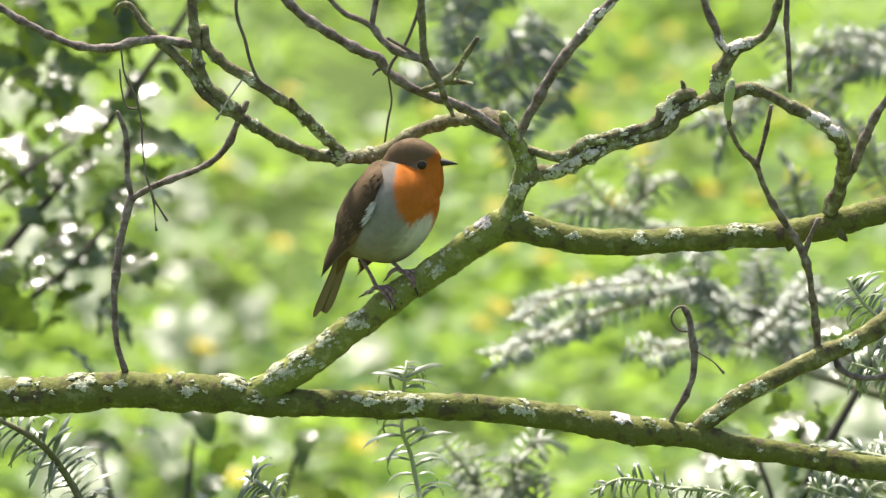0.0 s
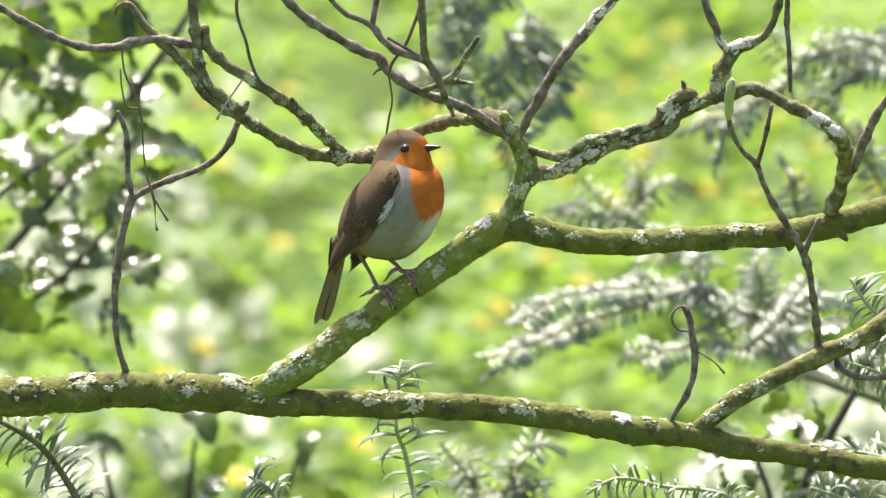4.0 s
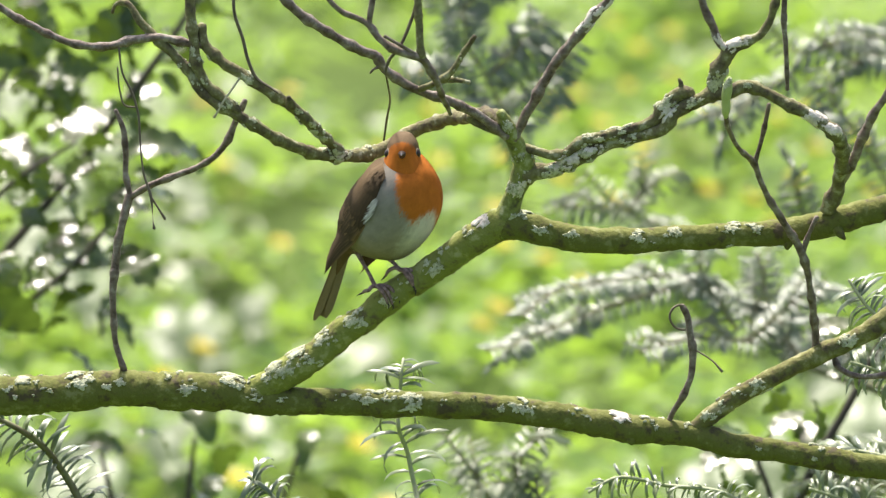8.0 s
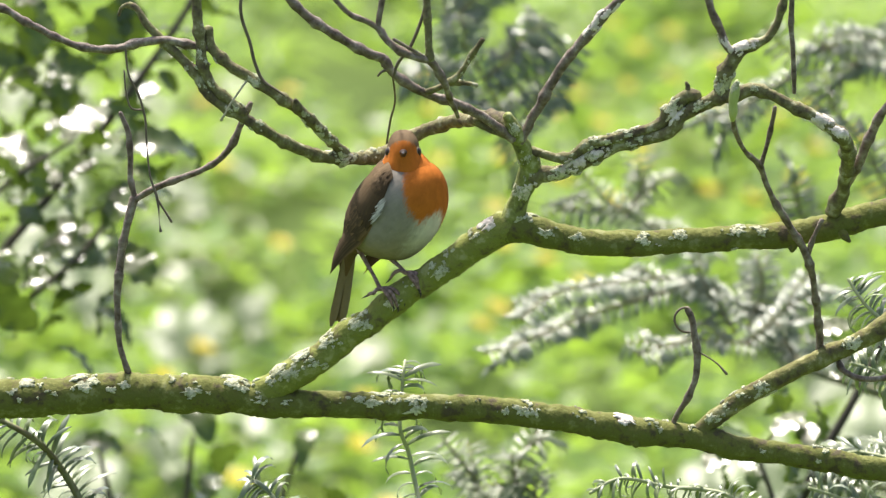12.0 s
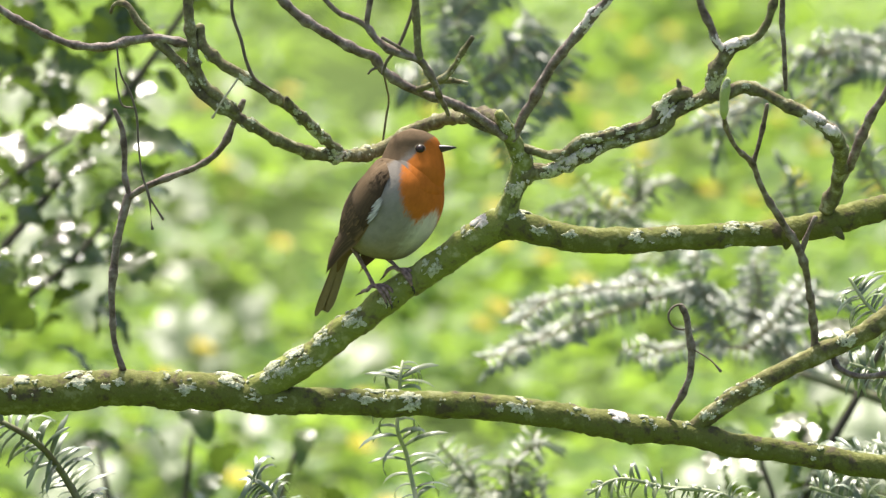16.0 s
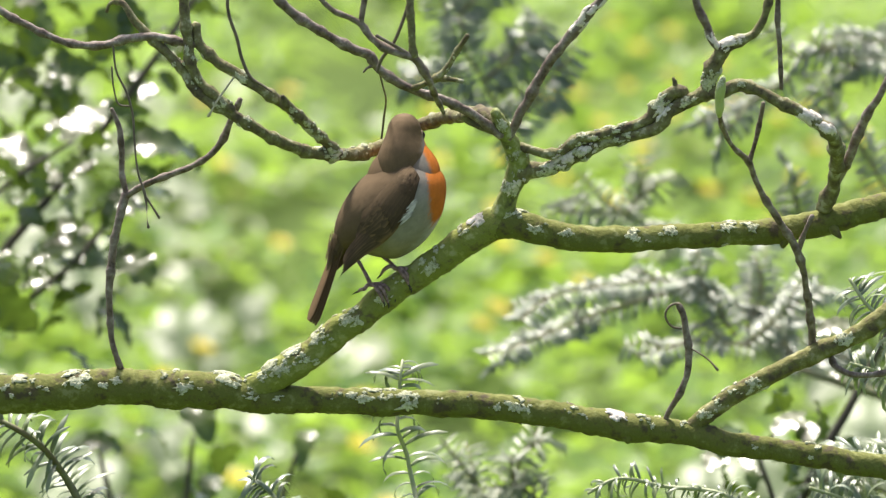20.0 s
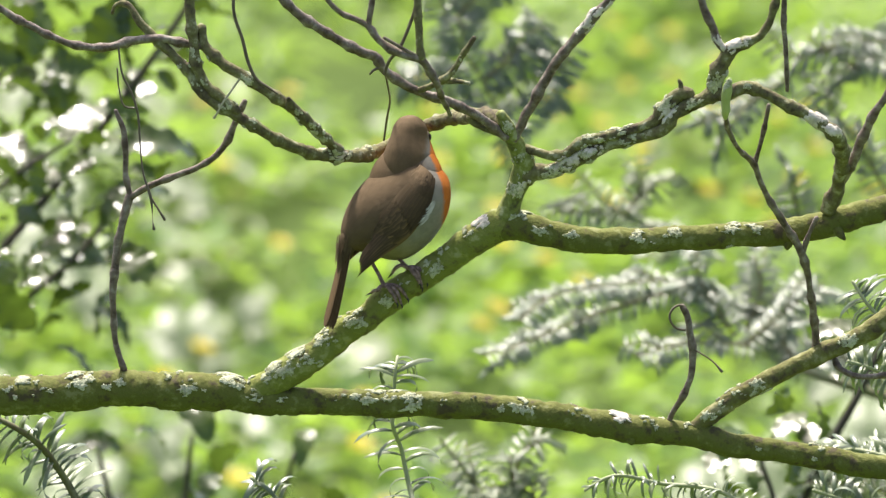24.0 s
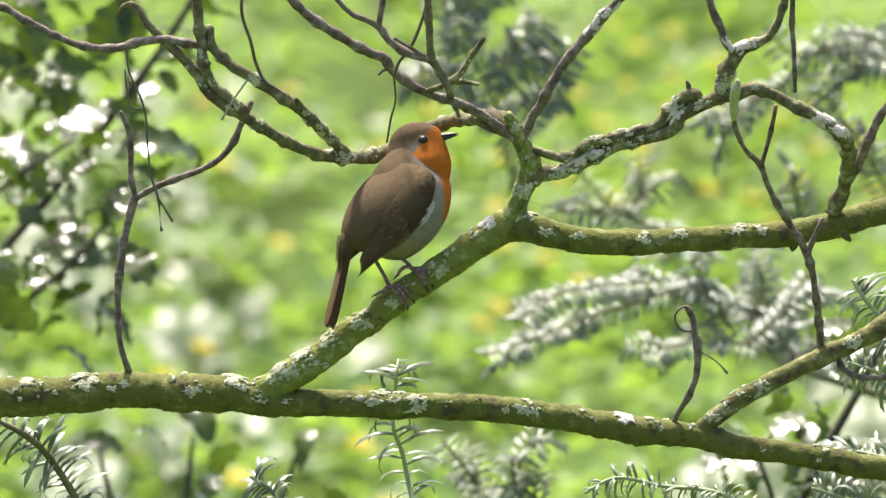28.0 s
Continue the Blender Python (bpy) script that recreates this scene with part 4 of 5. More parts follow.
def needle_pose(c, t, side, rnd, lean, face=0.35, spin=0.0, lift=(-0.1, 0.5)):
    """Pose of a needle at c on a shoot that runs along t, on one of its two ranks."""
    flat = Vector((0, -face, 1)).normalized()
    out = t.cross(flat).normalized() * side
    out = Matrix.Rotation(rnd.gauss(0, 1) * spin, 3, t) @ out
    x = (out + t * lean + flat * rnd.uniform(*lift)).normalized()
    y = flat.cross(x).normalized()
    z = x.cross(y)
    m = Matrix((x, y, z)).transposed().to_4x4()
    return Matrix.Translation(c) @ m


def sprig_needle(c, t, side, rnd, spin):
    """Pose of a long needle that springs from a near shoot and arches over towards the ground."""
    out = t.cross(Vector((0, -1, 0.25))).normalized() * side
    out = Matrix.Rotation(rnd.gauss(0, 1) * spin, 3, t) @ out
    x = (out + t * rnd.uniform(0.35, 0.9)).normalized()
    fall = Vector((rnd.gauss(0, 0.15), rnd.gauss(0.75, 0.35), -1)) - t * 0.5
    z = (x * x.dot(fall) - fall).normalized()
    y = z.cross(x)
    return Matrix.Translation(c) @ Matrix((x, y, z)).transposed().to_4x4()


def yew_sprig(points, away, count, label, seed, root, size=0.85, spin=0.5, tuft=0, dark=0.35, stem=0.0015):
    """A near shoot of yew: stem, and each needle a part. points: mm right and up as seen; root: where its stem leaves the ground."""
    rnd = random.Random(seed)
    base = lay(*points[0], away)
    thing = empty("yew_sprig", Matrix.Translation((base.x, base.y, 0)), label, "yew shoot", "yew sprigs")
    org = Vector((base.x, base.y, 0))
    wander = [lay(*p, away + 0.012 * rnd.uniform(-1, 1)) - org for p in points]
    first = wander[0]
    n = len(wander)
    rows = [(*w, stem * (1 - 0.5 * i / n)) for i, w in enumerate(wander)]
    fine = spline(np.array(rows), 0.002)
    bm = bmesh.new()
    tube(bm, fine, 8, 0.06, 300)
    low = first + (first - wander[1]).normalized() * 0.03
    tube(bm, np.array([(*first, stem), (*low, stem * 1.3), (root[0] * 0.5 + low.x * 0.5, root[1] * 0.5, low.z * 0.6, 0.003), (root[0], root[1], -0.02, 0.006)]), 8)
    part("stem", bm, FRESH_STEM if dark < 0.5 else YEW_STEM, thing, "slender pale green stem" if dark < 0.5 else "brown-green woody stem")
    for k in range(count + tuft):
        i = int((k + 0.5) / count * (len(fine) - 2)) if k < count else int(len(fine) * rnd.uniform(0.86, 0.97))
        t = Vector(fine[i + 1, :3] - fine[i, :3]).normalized()
        ob = new("needle", (DARK if rnd.random() < dark else FRESH)[rnd.randrange(4)])
        ob.parent = thing
        s = size * rnd.uniform(0.75, 1.15) * (0.75 if i > len(fine) * 0.9 else 1)
        ob.matrix_basis = sprig_needle(Vector(fine[i, :3]), t, 1 if k % 2 else -1, rnd, spin) @ Matrix.Scale(s, 4)
    return thing


def shoot(stem_bm, needle_rows, points, away, rnd, density, size=1.0, thick=0.0018, face=0.5):
    """One leafy spray of the yew bush; needles are gathered in needle_rows."""
    pts = [lay(u, v, away + d) for u, v, d in points]
    path = spline(np.array([(*p, thick * (1 - 0.6 * i / len(pts))) for i, p in enumerate(pts)]), 0.006)
    tube(stem_bm, path, 6)
    n = int(len(path) * 0.006 * density * 1.35)
    for k in range(n):
        i = min(int(k / n * (len(path) - 1)), len(path) - 2)
        t = Vector(path[i + 1, :3] - path[i, :3]).normalized()
        m = needle_pose(Vector(path[i, :3]), t, 1 if k % 2 else -1, rnd, rnd.uniform(0.2, 0.5), face, 0.0, (-0.15, 0.2)) @ Matrix.Scale(size * rnd.uniform(0.8, 1.1), 4)
        needle_rows.append((m, NEEDLES[rnd.randrange(4)]))


def gather(name, rows, mat, parent):
    verts, faces = [], []
    for m, me in rows:
        n = len(verts)
        verts += [m @ v.co for v in me.vertices]
        faces += [tuple(n + i for i in p.vertices) for p in me.polygons]
    me = bpy.data.meshes.new(name)
    me.from_pydata(verts, [], faces)
    me.materials.append(mat)
    for p in me.polygons:
        p.use_smooth = True
    ob = new(name, me)
    ob.parent = parent
    return tagged(ob, kind="stuff")


yew = empty("yew_bush", pose(0, 0, 0), "dark yew bush with glossy flat needle sprays", "yew bush")


def spray(points, away, seed, twigs, density=620, size=1.0, face=0.5, mat=YEW):
    """A yew bough that carries side twigs; rows (right mm, up mm, further m)."""
    rnd = random.Random(seed)
    bm, rows = bmesh.new(), []
    shoot(bm, rows, points, away, rnd, density, size, face=face)
    fine = spline(np.array([(a, b, d * 1000, 0) for a, b, d in points], float), 2.0)
    twigs = (twigs + 1) // 2
    for k in range(twigs):
        i = int((k + 0.7) / (twigs + 0.5) * (len(fine) - 2))
        a, t = fine[i], fine[i + 1] - fine[i]
        t = t[:2] / (np.linalg.norm(t[:2]) + 1e-9)
        side = (1 if k % 2 else -1) * np.array((-t[1], t[0]))
        d = t * 0.9 + side * rnd.uniform(0.2, 0.5)
        l = rnd.uniform(20, 40) * (1.1 - 0.5 * k / twigs)
        droop = rnd.uniform(2, 7)
        shoot(bm, rows, [(a[0], a[1], a[2] / 1000), (a[0] + d[0] * l * 0.5, a[1] + d[1] * l * 0.5 + 1, a[2] / 1000 + rnd.uniform(-0.02, 0.02)),
                         (a[0] + d[0] * l, a[1] + d[1] * l - droop, a[2] / 1000 + rnd.uniform(-0.05, 0.05))], away, rnd, density, size, 0.0011, face)
    ob = part("bough", bm, YEW_STEM, yew, "leafy yew bough")
    gather("needles", rows, mat, ob)


for seed, (points, twigs) in enumerate((
        ([(210, -68, 0.1), (154, -19, 0.05), (104, -18, 0), (60, -28, -0.05), (46, -40, -0.08)], 9),
        ([(150, -18, 0.02), (90, -36, 0), (50, -52, -0.05), (25, -60, -0.08)], 7),
        ([(182, -54, 0), (148, -52, -0.02), (114, -60, -0.05)], 6),
        ([(172, -48, 0), (154, -20, 0), (146, -4, 0)], 5),
        ([(178, -46, 0.05), (188, -20, 0.05), (184, -2, 0.05)], 5),
        ([(180, -52, 0), (204, -32, 0), (224, -18, 0)], 5),
        ([(214, -70, 0), (198, -40, 0.1), (215, -10, 0.15)], 6),
        ([(270, -85, 0.1), (235, -60, 0.1), (200, -50, 0.1)], 6))):
    spray(points, 1.02, 20 + seed, twigs, 860, 1.0, 0.6)
for seed, (points, twigs) in enumerate((
        ([(40, 72, 0.1), (32, 88, 0), (22, 106, 0), (4, 136, 0), (-2, 160, 0)], 6),
        ([(25, 100, 0), (44, 118, 0), (60, 138, 0)], 6),
        ([(18, 104, 0), (4, 100, 0), (-6, 106, 0)], 3),
        ([(46, 74, 0), (60, 96, 0), (78, 116, 0)], 3),
        ([(8, 135, 0), (20, 150, 0), (30, 165, 0)], 4))):
    spray(points, 1.25, 50 + seed, twigs, 760, 1.3, 1.6)
for seed, (points, twigs) in enumerate((
        ([(160, 0, 0.1), (124, 14, 0), (100, 27, 0), (82, 46, 0)], 5),
        ([(108, 20, 0), (118, 40, 0), (121, 50, 0)], 3),
        ([(100, 24, 0), (82, 24, 0), (68, 26, 0)], 3),
        ([(300, 120, 0.1), (236, 122, 0), (204, 116, 0), (190, 132, 0)], 7),
        ([(280, 108, 0), (240, 110, 0), (215, 126, 0)], 5),
        ([(204, 102, 0), (170, 82, 0), (150, 74, 0)], 5),
        ([(262, 34, 0), (236, 76, 0), (213, 100, 0)], 6),
        ([(216, 14, 0), (208, 26, 0), (206, 36, 0)], 2))):
    # First three in paler needles: silvery sky sheen put into their colour.
    spray(points, 1.2, 80 + seed, twigs, 560 if seed < 3 else 760, 1.1, 0.8 if seed < 3 else 1.0, YEW_FRESH_SHEEN if seed < 3 else YEW)
for seed, (points, twigs) in enumerate((
        ([(30, -160, 0.1), (16, -128, 0), (0, -108, 0)], 6),
        ([(36, -160, 0), (48, -118, 0), (58, -102, 0)], 5),
        ([(60, -150, 0), (50, -138, 0), (40, -134, 0)], 4),
        ([(300, -160, 0), (262, -140, 0), (216, -130, 0)], 7),
        ([(300, -110, 0), (270, -118, 0), (238, -124, 0)], 5))):
    # Paler needles here too, with the sky's silver sheen painted in.
    spray(points, 0.8, 110 + seed, twigs, 500, 1.15, 0.7, YEW_FRESH_SHEEN)
bm = bmesh.new()
for rows in ([(500, -3400, 1.2, 40), (470, -800, 1.2, 26), (420, 0, 1.15, 18), (400, 130, 1.1, 12), (300, 180, 1.15, 8), (150, 190, 1.2, 5), (0, 165, 1.25, 3)],
             [(470, -800, 1.2, 14), (380, -160, 1.1, 9), (290, -95, 1.0, 5), (210, -68, 1.0, 3)],
             [(420, 0, 1.15, 10), (360, 60, 1.1, 6), (300, 118, 1.1, 3)],
             [(470, -800, 1.2, 14), (200, -420, 1.0, 8), (60, -230, 0.9, 5), (34, -160, 0.84, 3)],
             [(470, -800, 1.2, 12), (330, -260, 0.9, 6), (300, -160, 0.8, 3)]):
    tube(bm, spline(np.array([(*lay(u, v, d), r / 1000) for u, v, d, r in rows]), 0.02), 10, 0.08, 60)
part("trunk", bm, YEW_STEM, yew, "slender brown yew trunk")

sprigs = [
    yew_sprig([(-12, -158), (-18, -132), (-21, -118), (-26, -104), (-25, -84), (-24, -70), (-23, -64)], 0.05, 32, "upright yew sprig with curved glossy needles", 1, (0.1, 0.3), 1.12, 0.25, 10, 0.2),
    yew_sprig([(-205, -160), (-222, -130), (-240, -110), (-262, -98), (-280, -92)], 0.07, 64, "glossy yew shoot with drooping needles", 2, (0.1, 0.3), 1.05, 0.5, 10, 0.6, 0.0024),
    yew_sprig([(-90, -156), (-104, -140), (-114, -133)], 0.06, 28, "small yew shoot tip with pale needles", 3, (0.05, 0.2), 1.0),
    yew_sprig([(190, -160), (165, -143), (130, -138), (100, -134), (85, -142)], 0.09, 84, "low yew shoot with bright curved needles", 4, (0.1, 0.3), 0.62, 0.9),
    yew_sprig([(300, -75), (262, -46), (248, -34), (237, -18)], 0.08, 56, "pale yew shoot beside a bough", 5, (0.3, 0.3), 0.92, 0.45, 8),
    yew_sprig([(310, -110), (268, -82), (255, -72), (238, -66)], 0.1, 56, "pale yew shoot below a bough", 6, (0.3, 0.3), 0.92, 0.45, 8),
    yew_sprig([(310, -135), (262, -122), (240, -118), (226, -122)], 0.16, 84, "soft bright yew shoot behind a bough", 7, (0.3, 0.3)),
    yew_sprig([(300, -160), (240, -148), (214, -140)], 0.14, 84, "low yew shoot with glossy needles", 8, (0.3, 0.3)),
]


# ---- holly ----
def holly_mesh(length, width, spines, curl, seed):
    """A wavy spiny leaf with a sunk midrib, along +x."""
    rnd = random.Random(seed)
    bm = bmesh.new()
    n = spines * 4
    rows = []
    for i in range(n + 1):
        t = i / n
        w = width / 2 * math.sin(math.pi * t ** 0.9) ** 0.8 + 0.0005
        tooth = (i % 4) / 4
        w *= 0.86 + 0.24 * (1 - abs(tooth * 2 - 1)) if 0 < i < n else 1
        wave = 0.1 * width * math.sin(i * math.pi / 2 + seed)
        z = -curl * length * (t - 0.4) ** 2
        rows.append([bm.verts.new((length * t, s * w, z + (abs(s) * 0.22 * w + wave * (abs(s) > 0.7)) )) for s in (-1, -0.5, 0, 0.5, 1)])
    for a, b in zip(rows, rows[1:]):
        for j in range(4):
            bm.faces.new((a[j], b[j], b[j + 1], a[j + 1]))
    bmesh.ops.recalc_face_normals(bm, faces=bm.faces[:])
    me = bpy.data.meshes.new("leaf")
    bm.to_mesh(me)
    bm.free()
    me.materials.append(HOLLY)
    for p in me.polygons:
        p.use_smooth = True
    return me


HOLLY_LEAVES = [holly_mesh(0.05 + 0.006 * k, 0.028 + 0.003 * (k % 3), 4, 0.3 + 0.2 * k, k) for k in range(4)]


def holly_bush(label, stems, leaves, seed, away, low=0.72, placed=(), size=1.0):
    """Stems (right mm, up mm, further m, radius mm) and leaves strewn along them."""
    rnd = random.Random(seed)
    foot = lay(stems[0][0][0], stems[0][0][1], away)
    foot.z = 0
    thing = empty("holly_bush", Matrix.Translation(foot), label, "holly bush", "holly bushes")
    for k, (rows, count) in enumerate(zip(stems, leaves)):
        path = spline(np.array([(*(lay(u, v, away + d) - foot), r / 1000) for u, v, d, r in rows]), 0.008)
        bm = bmesh.new()
        tube(bm, path, 10, 0.06, 120)
        part("stem", bm, HOLLY_STEM, thing, "dark bare stem")
        shown = [q for q in path if low < q[2] < 1.5]
        for j in range(count):
            q = shown[rnd.randrange(len(shown))]
            ob = new("leaf", HOLLY_LEAVES[rnd.randrange(4)])
            ob.parent = thing
            m = Matrix.Translation(Vector(q[:3]) + Vector((rnd.gauss(0, 0.032), rnd.gauss(0, 0.06), rnd.gauss(0, 0.032))))
            turn = Euler((rnd.gauss(0, 0.6), rnd.gauss(0.2, 0.6), rnd.uniform(0, 6.28))).to_matrix().to_4x4()
            shine = rnd.random() < 0.05
            if shine:  # leaves that lie open to the sky
                turn = Euler((rnd.gauss(0.55, 0.08), rnd.gauss(0, 0.08), 0)).to_matrix().to_4x4() @ pose(0, 0, 0, 0, 0, rnd.uniform(0, 360))
            ob.matrix_basis = m @ turn @ Matrix.Scale(size * (1.35 if shine else 1) * rnd.choice((0.6, 0.7, 0.85, 1.0, 1.15)), 4)
    for u, v, d, scale, glossy in placed:  # broad leaves, open to the sky or turned away from it
        ob = new("leaf", HOLLY_LEAVES[rnd.randrange(4)])
        ob.parent = thing
        if glossy:
            turn = Euler((rnd.gauss(0.52, 0.03), rnd.gauss(-0.09, 0.03), 0)).to_matrix().to_4x4() @ pose(0, 0, 0, 0, 0, rnd.uniform(0, 360))
        else:
            turn = Euler((rnd.gauss(1.35, 0.15), rnd.gauss(0, 0.2), 0)).to_matrix().to_4x4() @ pose(0, 0, 0, 0, 0, rnd.uniform(0, 360))
        ob.matrix_basis = Matrix.Translation(lay(u, v, away + d) - foot) @ turn @ Matrix.Diagonal((scale, scale, scale * (0.3 if glossy else 1), 1)) @ Matrix.Translation((-0.025, 0, 0))
    return thing


hollies = [
    holly_bush("dark glossy holly with spiny leaves, partly in shade",
               [[(-420, -3400, 0, 14), (-380, -600, 0, 10), (-300, -60, 0, 5), (-262, -10, 0, 4), (-212, 50, 0, 3.6), (-182, 90, 0, 3.2), (-150, 136, 0, 2.6), (-130, 170, 0, 2)],
                [(-380, -600, 0, 8), (-280, -60, -0.05, 4), (-239, -29, -0.1, 2.6), (-209, -3, -0.1, 2.2), (-186, 27, -0.1, 1.6)],
                [(-300, -60, 0.0, 4), (-290, 40, 0.1, 3), (-262, 90, 0.1, 2.5), (-240, 130, 0.1, 2), (-225, 170, 0.1, 1.5)],
                [(-300, -60, 0.0, 4), (-275, 10, -0.1, 2.5), (-250, 40, -0.15, 2), (-215, 62, -0.15, 1.5)],
                [(-380, -600, 0, 5), (-320, -90, -0.2, 2.5), (-265, -48, -0.25, 1.6), (-250, -40, -0.25, 1.2)]], [38, 26, 50, 30, 0], 31, 1.2, 0.88,
               [(-206, 76, -0.1, 0.85, 1), (-203, 62, -0.05, 0.6, 1), (-249, 60, -0.1, 0.7, 1), (-230, 40, -0.05, 0.65, 1), (-246, 97, 0, 0.6, 1), (-176, 92, 0.05, 0.6, 1), (-216, 12, 0, 0.7, 1),
                (-193, 128, -0.2, 1.1, 0), (-180, 132, -0.2, 0.8, 0), (-250, -36, -0.3, 0.95, 0), (-254, 112, -0.1, 0.7, 0), (-238, 120, -0.1, 0.7, 0),
                (-212, 106, -0.1, 0.6, 0), (-222, 84, 0, 0.55, 0), (-186, 82, -0.1, 0.5, 0), (-176, 70, -0.1, 0.5, 0)], 0.66),
    holly_bush("low leafy holly, sparse and dappled",
               [[(-120, -3400, 0.3, 12), (-140, -500, 0.3, 6), (-150, -160, 0.3, 3), (-145, -110, 0.3, 1.5)],
                [(-140, -500, 0.3, 6), (-190, -160, 0.3, 3), (-200, -118, 0.3, 1.5)],
                [(-140, -500, 0.3, 6), (-100, -170, 0.3, 3), (-85, -120, 0.3, 1.5)]], [4, 5, 3], 32, 0.9, size=0.75),
    holly_bush("leafy holly behind a low mossy bough",
               [[(260, -3400, 0.1, 12), (240, -500, 0.1, 6), (216, -128, 0.1, 3.5), (240, -85, 0.1, 3), (262, -40, 0.1, 2)],
                [(240, -500, 0.1, 6), (190, -140, 0.1, 2), (184, -118, 0.1, 1.6), (196, -104, 0.1, 1.2)]], [16, 18], 33, 0.7, 0.72,
               [(200, -101, 0.1, 0.6, 1), (212, -108, 0.1, 0.6, 1), (158, -122, 0.1, 0.55, 1), (226, -45, -0.2, 0.5, 1), (176, -125, 0.1, 0.4, 1)], 0.55),
]

# ---- ground, herbs and flowers ----
def relief(x, y):
    return 0.05 * noise.noise(Vector((x * 0.5, y * 0.5, 0))) + 0.02 * noise.noise(Vector((x * 2.1, y * 2.1, 4)))


xs = [-3000, -600, -120, -40, -15, -8] + list(np.linspace(-5, 5, 41)) + [8, 15, 40, 120, 600, 3000]
ys = [-3000, -600, -120, -40, -15] + list(np.linspace(-8, 20, 85)) + [30, 60, 150, 600, 3000]
bm = bmesh.new()
grid = [[bm.verts.new((x, y, relief(x, y) if abs(x) < 6 and -9 < y < 21 else 0)) for x in xs] for y in ys]
for a, b in zip(grid, grid[1:]):
    for j in range(len(xs) - 1):
        bm.faces.new((a[j], a[j + 1], b[j + 1], b[j]))
tagged(part("ground", bm, GROUND, None), "green mossy turf of a sunny clearing", "ground", kind="structure")


def herb_carpet(count, seed, name, mat, label, size=1.0, sparse=0.0):
    """Broad fresh leaves in clumps over the clearing."""
    rnd = random.Random(seed)
    verts, faces = [], []
    while len(faces) < count * 4:
        x, y = rnd.uniform(-1.7, 1.7), rnd.uniform(4.2, 13.5)
        if abs(x) > (y + 5) * 0.085 + 0.25:
            continue
        d = noise.noise(Vector((x * 2.6, y * 1.3, 9)))
        if d < rnd.uniform(-0.55, 0.25) or noise.noise(Vector((x * 1.6, y * 0.8, seed))) < sparse - 0.5 * (sparse == 0):
            continue
        tall = 0.06 + 0.10 * max(0, d + 0.3)
        for k in range(7):
            w = rnd.uniform(0, 6.28)
            l, h = rnd.uniform(0.03, 0.09) * size, rnd.uniform(0.008, 0.03) * size
            c = Vector((x + rnd.gauss(0, 0.03), y + rnd.gauss(0, 0.05), relief(x, y) + rnd.uniform(0.2, 1) * tall))
            a = Vector((math.cos(w), math.sin(w), rnd.uniform(-0.4, 0.7))).normalized()
            s = a.cross(Vector((0, 0, 1))).normalized() * h
            n = len(verts)
            verts += [c, c + a * l * 0.5 + s + Vector((0, 0, 0.006)), c + a * l, c + a * l * 0.5 - s + Vector((0, 0, 0.006)), c + a * l * 0.5 - Vector((0, 0, 0.004)), Vector((c.x, c.y, relief(c.x, c.y) - 0.01))]
            faces += [(n, n + 1, n + 4), (n + 1, n + 2, n + 4), (n + 2, n + 3, n + 4), (n + 3, n, n + 4)]
    me = bpy.data.meshes.new(name)
    me.from_pydata(verts, [], faces)
    me.materials.append(mat)
    return tagged(new(name, me), label, "undergrowth", kind="stuff")


herb_carpet(16000, 7, "herbs", HERB, "carpet of fresh green leafy herbs")
herb_carpet(800, 11, "shiny_herbs", SHEEN, "shiny pale leaves that catch the light among herbs", 1.0, 0.12)


def flower(place):
    """A small yellow flower: stalk, petals, centre."""
    thing = empty("yellow_flower", place, "small yellow wild flower among green herbs", "flower", "yellow flowers")
    bm = bmesh.new()
    tube(bm, np.array([(0, 0, -0.03, 0.002), (0.004, 0, 0.08, 0.002), (0, 0, 0.16, 0.0018)]), 6)
    part("stalk", bm, HERB, thing, "thin green stalk")
    for k in range(8):
        bm = bmesh.new()
        w = k * math.pi / 4
        a, s = Vector((math.cos(w), math.sin(w), 0.25)), Vector((-math.sin(w), math.cos(w), 0))
        c = Vector((0, 0, 0.16))
        vs = [bm.verts.new(c + a * p + s * q + Vector((0, 0, z))) for p, q, z in ((0.002, 0, 0), (0.01, 0.0045, 0.001), (0.018, 0.002, 0), (0.018, -0.002, 0), (0.01, -0.0045, 0.001))]
        bm.faces.new(vs)
        part("petal", bm, PETAL, thing)
    bm = bmesh.new()
    bmesh.ops.create_uvsphere(bm, u_segments=10, v_segments=6, radius=0.006)
    bmesh.ops.translate(bm, verts=bm.verts[:], vec=(0, 0, 0.162))
    part("centre", bm, PETAL, thing)
    return thing


def on_ground(u, v):
    """Where the line of sight through u mm right, v mm up meets the height of the flowers."""
    way = lay(u, v) - EYE
    k = (EYE.z - 0.17) / -way.z
    return EYE + way * k


first = None
for u, v in ((0, -33), (16, -25), (-104, 21), (-160, -43), (-150, 100), (-140, 60), (-68, -72), (-60, -95), (40, 10), (28, 40), (34, 64), (60, 92), (92, 115), (104, 130),
             (116, 118), (150, 122), (128, 92), (140, 48), (160, 40), (170, 26), (176, 88), (100, 62), (-30, 118), (-20, 96), (70, -4), (-38, -132), (-178, -60), (230, 40), (240, 78), (84, 142), (-120, -118), (20, -82), (200, 70), (-90, 112), (126, 138), (48, 104), (66, 112), (80, 84), (112, 76), (148, 96), (166, 104), (190, 52), (210, 96), (52, 52), (22, 18), (88, 44), (-50, 70), (-8, 60)):
    p = on_ground(u, v)
    m = pose(p.x, p.y, relief(p.x, p.y) - 0.005, 24, 0, (u * 37 + v * 11) % 70)
    first = flower(m) if first is None else (copy_thing(first, m), first)[1]


